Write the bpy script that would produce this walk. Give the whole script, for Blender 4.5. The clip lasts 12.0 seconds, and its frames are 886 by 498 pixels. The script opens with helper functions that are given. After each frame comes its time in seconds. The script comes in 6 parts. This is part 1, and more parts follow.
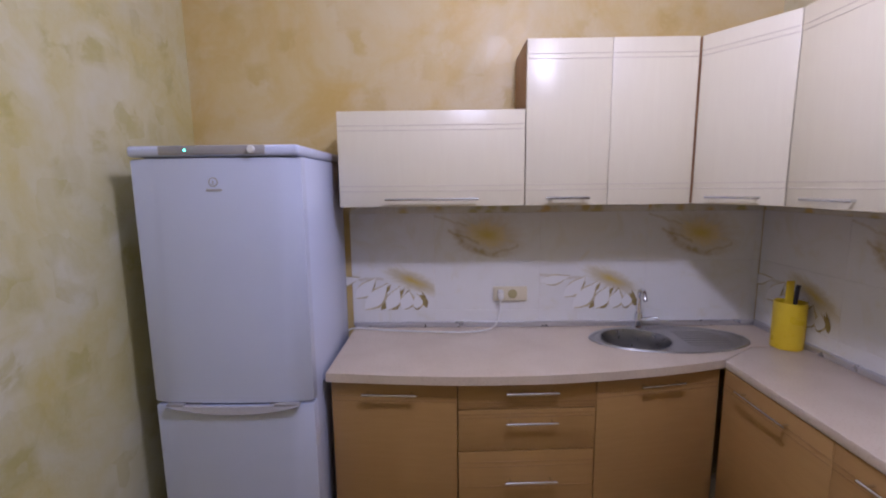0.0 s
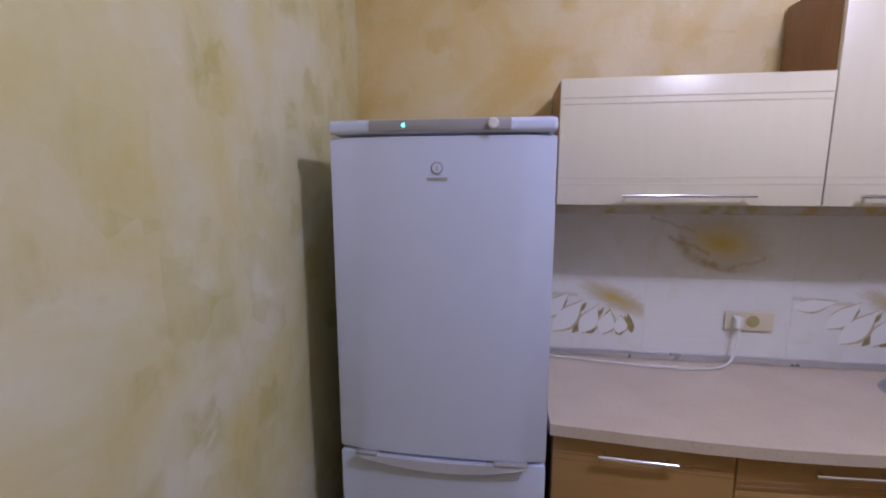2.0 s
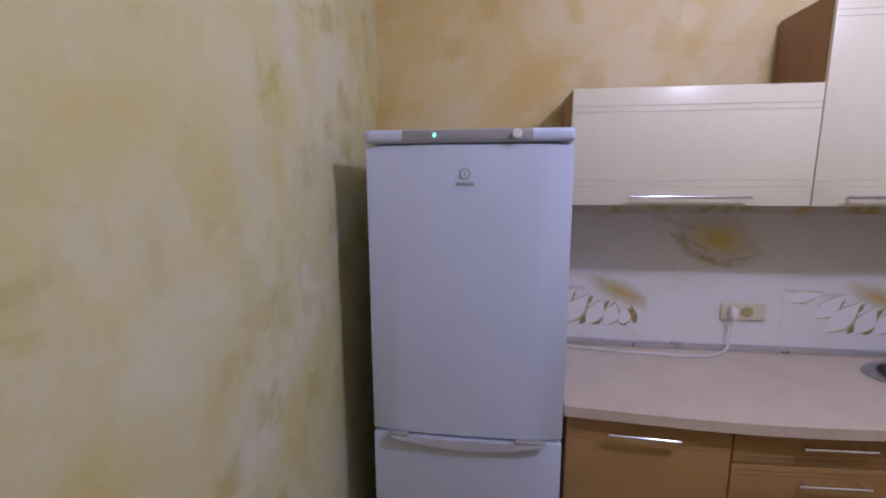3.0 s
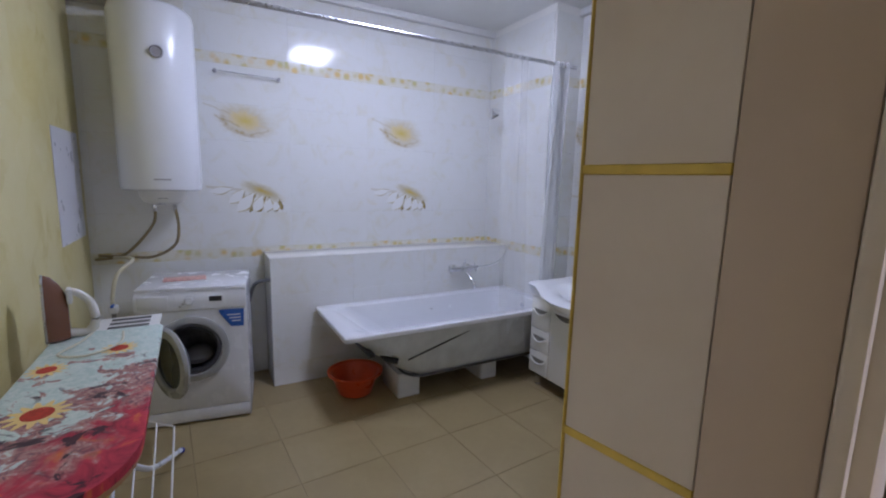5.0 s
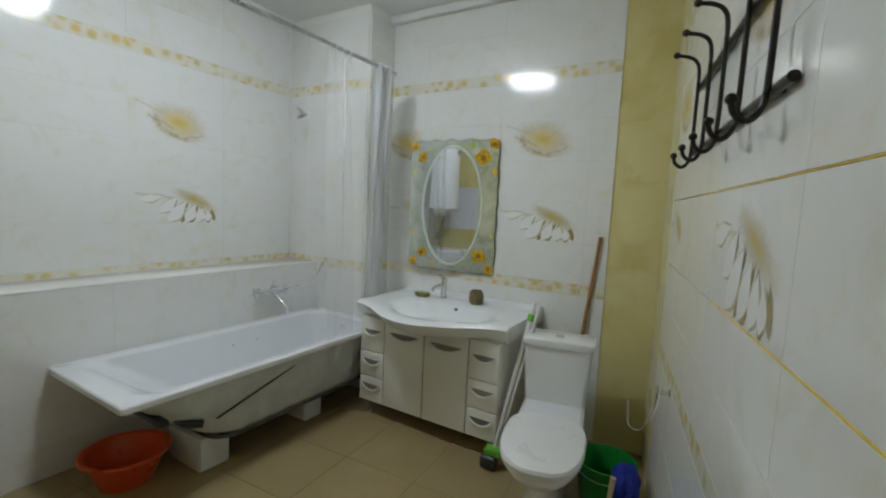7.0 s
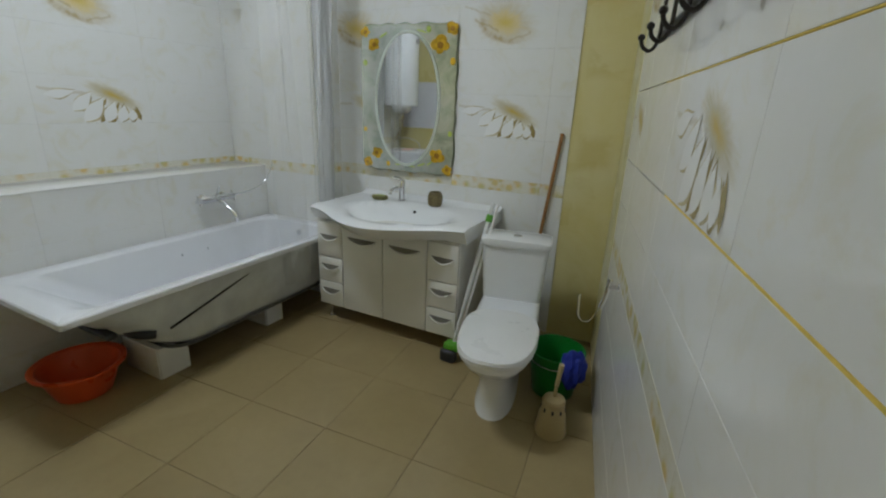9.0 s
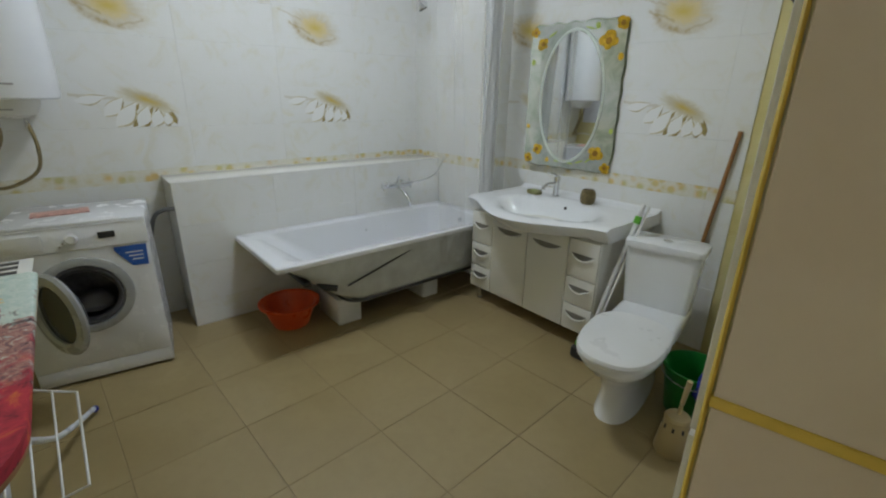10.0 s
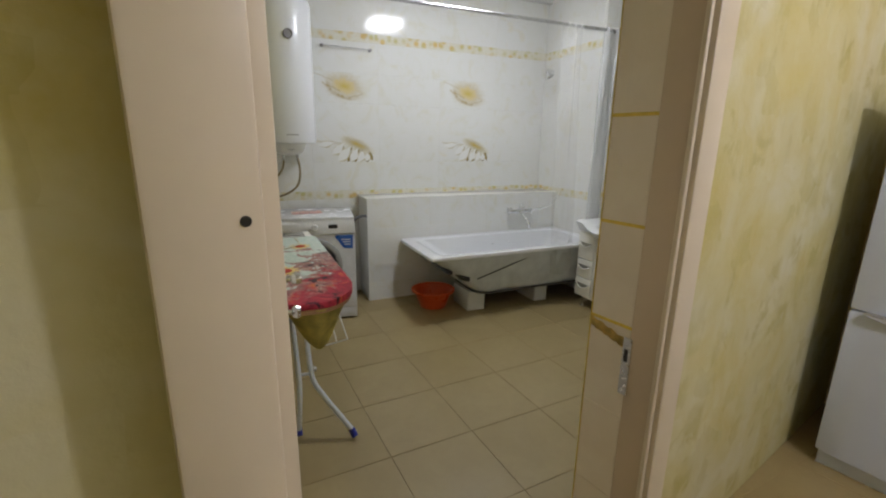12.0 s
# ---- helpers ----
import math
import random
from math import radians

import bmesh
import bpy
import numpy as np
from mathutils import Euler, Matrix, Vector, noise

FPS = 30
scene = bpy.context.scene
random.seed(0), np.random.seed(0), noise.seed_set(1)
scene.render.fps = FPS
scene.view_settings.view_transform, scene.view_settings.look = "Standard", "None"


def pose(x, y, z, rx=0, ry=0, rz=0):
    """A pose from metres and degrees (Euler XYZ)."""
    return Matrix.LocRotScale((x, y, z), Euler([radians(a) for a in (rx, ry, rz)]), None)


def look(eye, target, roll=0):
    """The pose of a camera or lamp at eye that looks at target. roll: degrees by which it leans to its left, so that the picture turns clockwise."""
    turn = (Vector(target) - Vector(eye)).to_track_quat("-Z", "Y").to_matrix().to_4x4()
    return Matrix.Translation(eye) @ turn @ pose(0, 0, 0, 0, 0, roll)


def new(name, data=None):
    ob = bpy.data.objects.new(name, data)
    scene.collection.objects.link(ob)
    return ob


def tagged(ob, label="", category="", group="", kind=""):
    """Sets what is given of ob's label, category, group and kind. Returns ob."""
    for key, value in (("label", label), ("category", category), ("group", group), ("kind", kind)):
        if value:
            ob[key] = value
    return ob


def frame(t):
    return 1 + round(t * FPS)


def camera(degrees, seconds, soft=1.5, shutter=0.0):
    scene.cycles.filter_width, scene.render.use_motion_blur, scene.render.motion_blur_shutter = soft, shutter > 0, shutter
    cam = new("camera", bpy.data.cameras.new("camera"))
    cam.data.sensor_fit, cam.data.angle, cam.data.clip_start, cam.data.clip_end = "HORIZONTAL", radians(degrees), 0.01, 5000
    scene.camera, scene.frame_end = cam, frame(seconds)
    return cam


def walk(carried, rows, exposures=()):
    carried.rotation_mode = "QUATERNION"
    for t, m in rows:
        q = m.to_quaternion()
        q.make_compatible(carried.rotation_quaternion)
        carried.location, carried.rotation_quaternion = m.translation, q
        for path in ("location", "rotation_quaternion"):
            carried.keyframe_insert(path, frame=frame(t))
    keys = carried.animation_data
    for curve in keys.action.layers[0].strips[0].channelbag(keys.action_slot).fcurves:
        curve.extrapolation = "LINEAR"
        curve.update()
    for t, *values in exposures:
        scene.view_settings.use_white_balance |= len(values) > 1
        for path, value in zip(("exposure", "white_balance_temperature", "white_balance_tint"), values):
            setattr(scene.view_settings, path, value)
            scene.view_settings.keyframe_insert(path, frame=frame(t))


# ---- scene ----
cam = camera(90.5, 12.0, soft=2.1)


def gaze(eye, yaw, pitch, lean):
    a, b = radians(yaw), radians(pitch)
    way = Vector((-math.sin(a) * math.cos(b), math.cos(a) * math.cos(b), math.sin(b)))
    return look(eye, Vector(eye) + way, lean)


ROWS = [
    (0.0, (1.794, -0.854, 1.594), 10.76, -8.33, -0.65),
    (0.2, (1.673, -0.884, 1.626), 14.71, -9.85, 0.15),
    (0.5, (1.567, -0.870, 1.637), 16.86, -9.65, 2.10),
    (1.0, (1.421, -0.752, 1.630), 23.69, -10.24, -1.14),
    (1.5, (1.271, -0.619, 1.595), 22.55, -11.05, 1.12),
    (2.0, (1.101, -0.580, 1.577), 18.32, -8.71, -0.03),
    (2.5, (1.026, -0.604, 1.602), 14.95, -8.70, -0.39),
    (3.0, (1.045, -0.718, 1.606), 17.53, -9.42, -0.18),
    (3.5, (0.972, -0.895, 1.628), 26.79, -10.93, 0.06),
    (3.7, (0.918, -0.989, 1.635), 33.58, -10.42, -0.17),
    (5.5, (0.711, -1.413, 1.482), 62.90, -8.93, 1.80),
    (6.0, (0.541, -1.365, 1.451), 54.93, -7.47, 1.91),
    (6.5, (0.368, -1.392, 1.449), 42.53, -6.23, 1.39),
    (7.0, (0.279, -1.458, 1.463), 30.92, -5.49, 2.73),
    (8.8, (0.284, -1.355, 1.448), 23.17, -17.49, 2.71),
    (9.0, (0.285, -1.360, 1.441), 25.87, -17.87, 2.40),
    (9.5, (0.387, -1.348, 1.409), 35.78, -17.39, 1.11),
    (10.0, (0.562, -1.360, 1.479), 50.24, -19.26, 0.80),
    (10.5, (0.719, -1.502, 1.547), 56.57, -19.08, 0.92),
    (11.0, (0.918, -1.615, 1.453), 56.22, -17.03, 1.25),
    (11.5, (1.162, -1.690, 1.460), 58.51, -16.51, 1.16),
    (12.0, (1.369, -1.906, 1.484), 66.14, -13.97, 0.91),
]
walk(cam, [(t, gaze(*row)) for t, *row in ROWS],
     exposures=[(0.0, 0.08, 5200, 34), (1.5, 0.06, 5150, 34), (3.7, -0.02, 5150, 35), (5.3, 0.28, 5150, 22), (6.0, 0.22, 5500, 10), (6.5, 0.16, 5750, 6), (7.0, 0.14, 5850, 6), (9.3, 0.12, 5800, 6), (10.0, 0.25, 5800, 7), (11.0, 0.38, 5950, 9), (12.0, 0.40, 6150, 12)])

# the kitchen stands ten degrees askew to the bathroom; K places things in it
KM = pose(0.165, 1.12, 0, 0, 0, 10)


def K(x, y, z=0, rz=0):
    return KM @ pose(x, y, z, 0, 0, rz)


def KP(x, y):
    v = KM @ Vector((x, y, 0))
    return (v.x, v.y)


# ---- light ----
world = bpy.data.worlds.new("world")
scene.world = world
world.use_nodes = True
world.node_tree.nodes["Background"].inputs[0].default_value = (0.55, 0.52, 0.48, 1)
world.node_tree.nodes["Background"].inputs[1].default_value = 0.012


def bulb(name, place, watts, colour, radius):
    data = bpy.data.lights.new(name, "POINT")
    data.shadow_soft_size, data.energy, data.color = radius, watts, colour
    ob = new(name, data)
    ob.location = place
    return ob


CEIL_Z = 2.92
BATH_LAMP, KITCHEN_LAMP = (-1.44, -0.26), KP(1.66, -1.56)
bulb("kitchen_bulb", (*KITCHEN_LAMP, 2.74), 41, (1.0, 0.94, 0.95), 0.07)

# ---- materials ----


class Mat:
    """A node material under construction."""

    def __init__(self, name, colour, rough=0.5, metal=0.0, spec=0.5):
        self.m = bpy.data.materials.new(name)
        self.m.use_nodes = True
        self.t = self.m.node_tree
        self.b = self.t.nodes["Principled BSDF"]
        self.b.inputs["Base Color"].default_value = (*colour, 1)
        self.b.inputs["Roughness"].default_value = rough
        self.b.inputs["Metallic"].default_value = metal
        self.b.inputs["Specular IOR Level"].default_value = spec

    def node(self, kind, **values):
        n = self.t.nodes.new(kind)
        for key, v in values.items():
            n.inputs[key.replace("_", " ")].default_value = v
        return n

    def link(self, a, b):
        self.t.links.new(a, b)

    def coords(self, kind="Object", scale=(1, 1, 1)):
        c = self.node("ShaderNodeTexCoord")
        g = self.node("ShaderNodeMapping")
        g.inputs["Scale"].default_value = scale
        self.link(c.outputs[kind], g.inputs["Vector"])
        return g.outputs["Vector"]

    def noise(self, vec, scale, detail=4.0, rough=0.55, warp=0.0):
        n = self.node("ShaderNodeTexNoise", Scale=scale, Detail=detail, Roughness=rough, Distortion=warp)
        self.link(vec, n.inputs["Vector"])
        return n.outputs["Fac"]

    def ramp(self, fac, *stops):
        n = self.node("ShaderNodeValToRGB")
        e = n.color_ramp.elements
        while len(e) < len(stops):
            e.new(0.5)
        for el, (p, col) in zip(e, stops):
            el.position, el.color = p, (*col, 1) if len(col) == 3 else col
        self.link(fac, n.inputs["Fac"])
        return n.outputs["Color"]

    def mix(self, fac, a, b, kind="MIX"):
        n = self.t.nodes.new("ShaderNodeMix")
        n.data_type, n.blend_type = "RGBA", kind
        for sock, v in ((n.inputs["Factor"], fac), (n.inputs["A"], a), (n.inputs["B"], b)):
            if isinstance(v, (int, float)):
                sock.default_value = v
            elif isinstance(v, tuple):
                sock.default_value = (*v, 1)
            else:
                self.link(v, sock)
        return n.outputs["Result"]

    def math(self, op, a, b=0.0):
        n = self.t.nodes.new("ShaderNodeMath")
        n.operation = op
        for sock, v in zip(n.inputs, (a, b)):
            if isinstance(v, (int, float)):
                sock.default_value = v
            else:
                self.link(v, sock)
        return n.outputs[0]

    def colour(self, out):
        self.link(out, self.b.inputs["Base Color"])
        return self

    def rough(self, out):
        self.link(out, self.b.inputs["Roughness"])
        return self

    def bump(self, fac, strength=0.2, distance=0.002):
        n = self.node("ShaderNodeBump", Strength=strength, Distance=distance)
        self.link(fac, n.inputs["Height"])
        self.link(n.outputs["Normal"], self.b.inputs["Normal"])
        return self


def plain(name, colour, rough=0.4, metal=0.0, vary=0.04, scale=2.5, bump=0.0, spec=0.5):
    """Paint, plastic or metal with faint blotches and uneven gloss."""
    k = Mat(name, colour, rough, metal, spec)
    v = k.coords()
    n = k.noise(v, scale)
    lo, hi = tuple(c * (1 - vary) for c in colour), tuple(min(1, c * (1 + vary)) for c in colour)
    k.colour(k.ramp(n, (0.3, lo), (0.7, hi)))
    r = k.noise(v, scale * 4, 3)
    k.rough(k.ramp(r, (0.3, (max(0.02, rough * 0.85),) * 3), (0.7, (min(1, rough * 1.2),) * 3)))
    if bump:
        k.bump(k.noise(v, 160), bump, 0.001)
    return k.m


def wall_paint(name, a, b, c, deep, size=1.0):
    """Sponged decorative plaster: pale ground, darker square dabs and clouds."""
    k = Mat(name, b, 0.55)
    v = k.coords("Object")
    big = k.noise(v, 2.6 * size, 5, 0.6, 0.6)
    mid = k.noise(v, 6.5 * size, 4, 0.6, 0.4)
    fine = k.noise(v, 60, 4)
    ground = k.ramp(big, (0.32, b), (0.5, a), (0.68, c))
    vor = k.node("ShaderNodeTexVoronoi", Scale=5.0 * size, Randomness=1.0)
    vor.distance = "CHEBYCHEV"
    warp = k.mix(0.06, v, k.node("ShaderNodeTexNoise", Scale=14.0).outputs["Color"], "ADD")
    k.link(warp, vor.inputs["Vector"])
    dab = k.ramp(vor.outputs["Distance"], (0.18, (1, 1, 1)), (0.36, (0, 0, 0)))
    gate = k.ramp(mid, (0.46, (0, 0, 0)), (0.54, (1, 1, 1)))
    amount = k.math("MULTIPLY", k.math("MULTIPLY", dab, gate), 0.62)
    col = k.mix(amount, ground, deep)
    # squarish sponge marks, each paler or deeper than its neighbours
    mark = k.node("ShaderNodeTexVoronoi", Scale=8.0 * size, Randomness=0.85)
    mark.distance = "CHEBYCHEV"
    k.link(k.mix(0.09, v, k.node("ShaderNodeTexNoise", Scale=9.0).outputs["Color"], "ADD"), mark.inputs["Vector"])
    tone = k.node("ShaderNodeSeparateColor")
    k.link(mark.outputs["Color"], tone.inputs[0])
    pale = k.ramp(tone.outputs[0], (0.55, (0, 0, 0)), (0.95, (0.42, 0.42, 0.42)))
    col = k.mix(k.math("MULTIPLY", pale, k.ramp(big, (0.38, (0.2,) * 3), (0.60, (1, 1, 1)))), col, c)
    col = k.mix(k.math("MULTIPLY", k.ramp(tone.outputs[1], (0.72, (0, 0, 0)), (1.0, (0.40,) * 3)), k.ramp(mid, (0.40, (0, 0, 0)), (0.55, (1, 1, 1)))), col, deep)
    col = k.mix(k.ramp(fine, (0.3, (0, 0, 0)), (0.8, (0.16, 0.16, 0.16))), col, c)
    k.colour(col)
    k.rough(k.mix(pale, k.ramp(mid, (0.35, (0.42,) * 3), (0.65, (0.60,) * 3)), (0.30, 0.30, 0.30)))
    k.bump(k.math("ADD", fine, k.math("MULTIPLY", big, 0.8)), 0.25, 0.004)
    return k.m


YELLOW = wall_paint("yellow_plaster", (0.625, 0.58, 0.315), (0.585, 0.505, 0.175), (0.68, 0.66, 0.50), (0.45, 0.40, 0.11))
OCHRE = wall_paint("ochre_plaster", (0.67, 0.53, 0.24), (0.63, 0.44, 0.12), (0.70, 0.60, 0.36), (0.56, 0.40, 0.10))
BATH_YELLOW = wall_paint("bath_yellow_paint", (0.68, 0.60, 0.27), (0.63, 0.53, 0.18), (0.70, 0.63, 0.33), (0.56, 0.46, 0.14), 0.6)
CEILING = plain("ceiling_paint", (0.80, 0.80, 0.78), 0.7, bump=0.1)


def tile_glaze(name, kind=""):
    """Cream wall tile with faint veins; kind adds its printed picture."""
    k = Mat(name, (0.78, 0.77, 0.71), 0.12)
    info = k.node("ShaderNodeObjectInfo")
    c = k.node("ShaderNodeTexCoord")
    shift = k.node("ShaderNodeVectorMath")
    shift.operation = "ADD"
    k.link(c.outputs["Object"], shift.inputs[0])
    big = k.math("MULTIPLY", info.outputs["Random"], 30.0)
    k.link(big, shift.inputs[1])
    v = shift.outputs[0]
    vein = k.noise(v, 5.0, 6, 0.65, 1.2)
    col = k.ramp(vein, (0.33, (0.765, 0.75, 0.67)), (0.46, (0.80, 0.80, 0.77)), (0.60, (0.81, 0.81, 0.79)), (0.74, (0.785, 0.76, 0.665)))
    p = k.coords("Object")
    s = k.node("ShaderNodeSeparateXYZ")
    k.link(p, s.inputs[0])
    x, z = s.outputs["X"], s.outputs["Z"]
    wob = k.noise(p, 16.0, 4, 0.6)
    if kind in ("sun", "daisy"):
        # a slanting flower head; the daisy's is a narrow arc above its petals
        cx, cz, c, s_, rx, rz = (0.0, 0.015, 0.97, -0.24, 0.225, 0.140) if kind == "sun" else (0.10, 0.030, 0.92, -0.40, 0.19, 0.056)
        ox, oz = k.math("SUBTRACT", x, cx), k.math("SUBTRACT", z, cz)
        dx = k.math("DIVIDE", k.math("ADD", k.math("MULTIPLY", ox, c), k.math("MULTIPLY", oz, s_)), rx)
        dz = k.math("DIVIDE", k.math("SUBTRACT", k.math("MULTIPLY", oz, c), k.math("MULTIPLY", ox, s_)), rz)
        d0 = k.math("SQRT", k.math("ADD", k.math("MULTIPLY", dx, dx), k.math("MULTIPLY", dz, dz)))
        # rays that run outwards from the heart
        comb = k.node("ShaderNodeCombineXYZ")
        safe = k.math("ADD", d0, 0.02)
        k.link(k.math("DIVIDE", dx, safe), comb.inputs["X"])
        k.link(k.math("DIVIDE", dz, safe), comb.inputs["Y"])
        k.link(k.math("MULTIPLY", d0, 0.35), comb.inputs["Z"])
        rays = k.noise(comb.outputs[0], 5.5, 4, 0.6, 0.2)
        d = k.math("ADD", d0, k.math("MULTIPLY", k.math("SUBTRACT", wob, 0.5), 0.35))
        d = k.math("ADD", d, k.math("MULTIPLY", k.math("MULTIPLY", k.math("SUBTRACT", rays, 0.5), d0), 0.8))
        if kind == "sun":
            halo = k.ramp(d, (0.0, (0.92,) * 3), (0.38, (0.74,) * 3), (0.62, (0.50,) * 3), (1.05, (0, 0, 0)))
            tint = k.ramp(d, (0.05, (0.66, 0.50, 0.09)), (0.36, (0.70, 0.56, 0.20)), (0.52, (0.60, 0.51, 0.31)), (0.9, (0.68, 0.63, 0.50)))
        else:
            halo = k.ramp(d, (0.1, (0.92,) * 3), (0.6, (0.55,) * 3), (1.0, (0, 0, 0)))
            tint = k.ramp(d, (0.1, (0.58, 0.42, 0.07)), (0.5, (0.50, 0.42, 0.18)), (0.9, (0.66, 0.60, 0.40)))
        col = k.mix(halo, col, tint)
        if kind == "sun":
            # a brown sprig that bends round the flower's foot, uneven in width
            arc = k.math("ABSOLUTE", k.math("SUBTRACT", k.math("ADD", d0, k.math("MULTIPLY", k.math("SUBTRACT", wob, 0.5), 0.30)), 0.70))
            lean = k.math("ADD", k.math("MULTIPLY", dz, -1.0), k.math("MULTIPLY", dx, -0.35))
            thick = k.math("MULTIPLY", k.ramp(lean, (0.10, (0, 0, 0)), (0.55, (1, 1, 1))), k.ramp(k.noise(p, 15.0, 3, 0.6), (0.36, (0.25,) * 3), (0.58, (1, 1, 1))))
            on = k.math("MULTIPLY", k.ramp(arc, (0.035, (0.72,) * 3), (0.15, (0, 0, 0))), thick)
            col = k.mix(on, col, (0.42, 0.30, 0.09))
        # thin twigs
        for slope, base, x0, x1, wide, dark in ((-0.42, -0.045, -0.20, -0.04, 0.004, 0.45), (0.30, -0.095, 0.04, 0.16, 0.004, 0.4), (-0.30, 0.030, -0.27, -0.10, 0.003, 0.35)) if kind == "sun" else ((-0.10, 0.03, -0.28, -0.05, 0.004, 0.35),):
            off = k.math("SUBTRACT", z, k.math("ADD", k.math("MULTIPLY", x, slope), base))
            off = k.math("ADD", off, k.math("MULTIPLY", k.math("SUBTRACT", wob, 0.5), 0.05))
            on = k.ramp(k.math("ABSOLUTE", off), (wide, (dark,) * 3), (wide * 2.4, (0, 0, 0)))
            span = k.math("MULTIPLY", k.math("GREATER_THAN", x, x0), k.math("LESS_THAN", x, x1))
            col = k.mix(k.math("MULTIPLY", on, span), col, (0.46, 0.36, 0.16))
    if kind == "border":
        vor = k.node("ShaderNodeTexVoronoi", Scale=15.0, Randomness=0.8)
        k.link(v, vor.inputs["Vector"])
        dist = k.math("ADD", vor.outputs["Distance"], k.math("MULTIPLY", k.math("SUBTRACT", wob, 0.5), 0.4))
        spot = k.ramp(dist, (0.24, (0.75, 0.75, 0.75)), (0.42, (0.25, 0.25, 0.25)), (0.58, (0, 0, 0)))
        hue = k.ramp(k.noise(v, 9.0, 2), (0.40, (0.56, 0.52, 0.15)), (0.60, (0.72, 0.48, 0.08)))
        col = k.mix(0.45, col, (0.76, 0.72, 0.54))
        col = k.mix(spot, col, hue)
        strand = k.noise(k.coords("Object", (8, 8, 20)), 3.0, 3, 0.6, 2.0)
        col = k.mix(k.ramp(strand, (0.47, (0, 0, 0)), (0.5, (0.45,) * 3), (0.53, (0, 0, 0))), col, (0.56, 0.50, 0.26))
    k.colour(col)
    k.rough(k.ramp(k.noise(p, 30, 3), (0.3, (0.07,) * 3), (0.7, (0.16,) * 3)))
    k.bump(k.noise(v, 8.0, 2), 0.06, 0.004)
    return k.m


TILE, TILE_SUN, TILE_DAISY, TILE_BORDER = tile_glaze("cream_tile"), tile_glaze("sun_tile", "sun"), tile_glaze("daisy_tile", "daisy"), tile_glaze("border_tile", "border")


def warm_tile():
    k = Mat("beige_reveal_tile", (0.55, 0.45, 0.34), 0.3)
    p = k.coords()
    k.colour(k.ramp(k.noise(p, 4.0, 5, 0.6, 0.6), (0.3, (0.72, 0.63, 0.51)), (0.7, (0.80, 0.73, 0.62))))
    return k.m


REVEAL = warm_tile()
GROUT_YELLOW = plain("yellow_grout", (0.74, 0.56, 0.10), 0.6, vary=0.15, scale=25)
GROUT = plain("pale_grout", (0.80, 0.79, 0.75), 0.7)


def floor_tile():
    k = Mat("floor_tile", (0.38, 0.28, 0.15), 0.3)
    p = k.coords()
    info = k.node("ShaderNodeObjectInfo")
    shift = k.node("ShaderNodeVectorMath")
    shift.operation = "ADD"
    k.link(p, shift.inputs[0])
    k.link(k.math("MULTIPLY", info.outputs["Random"], 20.0), shift.inputs[1])
    v = shift.outputs[0]
    a = k.noise(v, 3.0, 6, 0.62, 0.5)
    b = k.noise(v, 26.0, 4)
    col = k.ramp(a, (0.25, (0.32, 0.245, 0.112)), (0.55, (0.362, 0.282, 0.134)), (0.80, (0.40, 0.315, 0.160)))
    col = k.mix(k.ramp(b, (0.45, (0, 0, 0)), (0.75, (0.16,) * 3)), col, (0.25, 0.19, 0.085))
    col = k.mix(k.math("MULTIPLY", info.outputs["Random"], 0.30), col, (0.30, 0.225, 0.10))
    k.colour(col)
    k.rough(k.ramp(a, (0.3, (0.32,) * 3), (0.7, (0.38,) * 3)))
    k.bump(b, 0.06, 0.002)
    return k.m


FLOOR_TILE = floor_tile()
FLOOR_JOINT = plain("floor_joint", (0.25, 0.19, 0.095), 0.8)
CERAMIC = plain("white_ceramic", (0.82, 0.83, 0.83), 0.07, vary=0.008)
ENAMEL = plain("white_enamel", (0.80, 0.81, 0.83), 0.20, vary=0.006)
WHITE_PLASTIC = plain("white_plastic", (0.78, 0.78, 0.76), 0.3, vary=0.03)
fridge_mat = Mat("fridge_white", (0.63, 0.69, 0.90), 0.24)
fridge_mat.bump(fridge_mat.noise(fridge_mat.coords(), 260, 2), 0.03, 0.0006)
FRIDGE_WHITE = fridge_mat.m
GREY_PLASTIC = plain("grey_plastic", (0.36, 0.35, 0.36), 0.35)
CHROME = plain("chrome", (0.75, 0.76, 0.78), 0.1, 1.0, 0.04)
STEEL = plain("brushed_steel", (0.55, 0.55, 0.56), 0.28, 1.0, 0.1, 20)
DARK = plain("dark_plastic", (0.03, 0.03, 0.032), 0.35)
RUBBER = plain("grey_rubber", (0.10, 0.10, 0.11), 0.6)
WHITE_DOOR = plain("white_gloss_board", (0.80, 0.79, 0.73), 0.15, vary=0.02)
FRAME_PAINT = plain("door_frame_paint", (0.70, 0.62, 0.51), 0.4, vary=0.05)
DOOR_PAINT = plain("door_leaf_paint", (0.68, 0.64, 0.55), 0.4, vary=0.05)


def grained(name, a, b, rough, scale=(14, 14, 1.2), bump=0.05):
    k = Mat(name, a, rough)
    g = k.noise(k.coords("Object", scale), 4.0, 6, 0.65, 0.4)
    k.colour(k.ramp(g, (0.3, a), (0.7, b)))
    k.bump(g, bump, 0.001)
    return k.m


CREAM_FRONT = grained("cream_grained_front", (0.765, 0.705, 0.53), (0.785, 0.73, 0.555), 0.30)
WOOD_FRONT = grained("caramel_wood_front", (0.40, 0.235, 0.075), (0.435, 0.262, 0.088), 0.36, (1.2, 14, 14))
WOOD_SIDE = grained("brown_wood_side", (0.26, 0.135, 0.05), (0.32, 0.17, 0.065), 0.45)


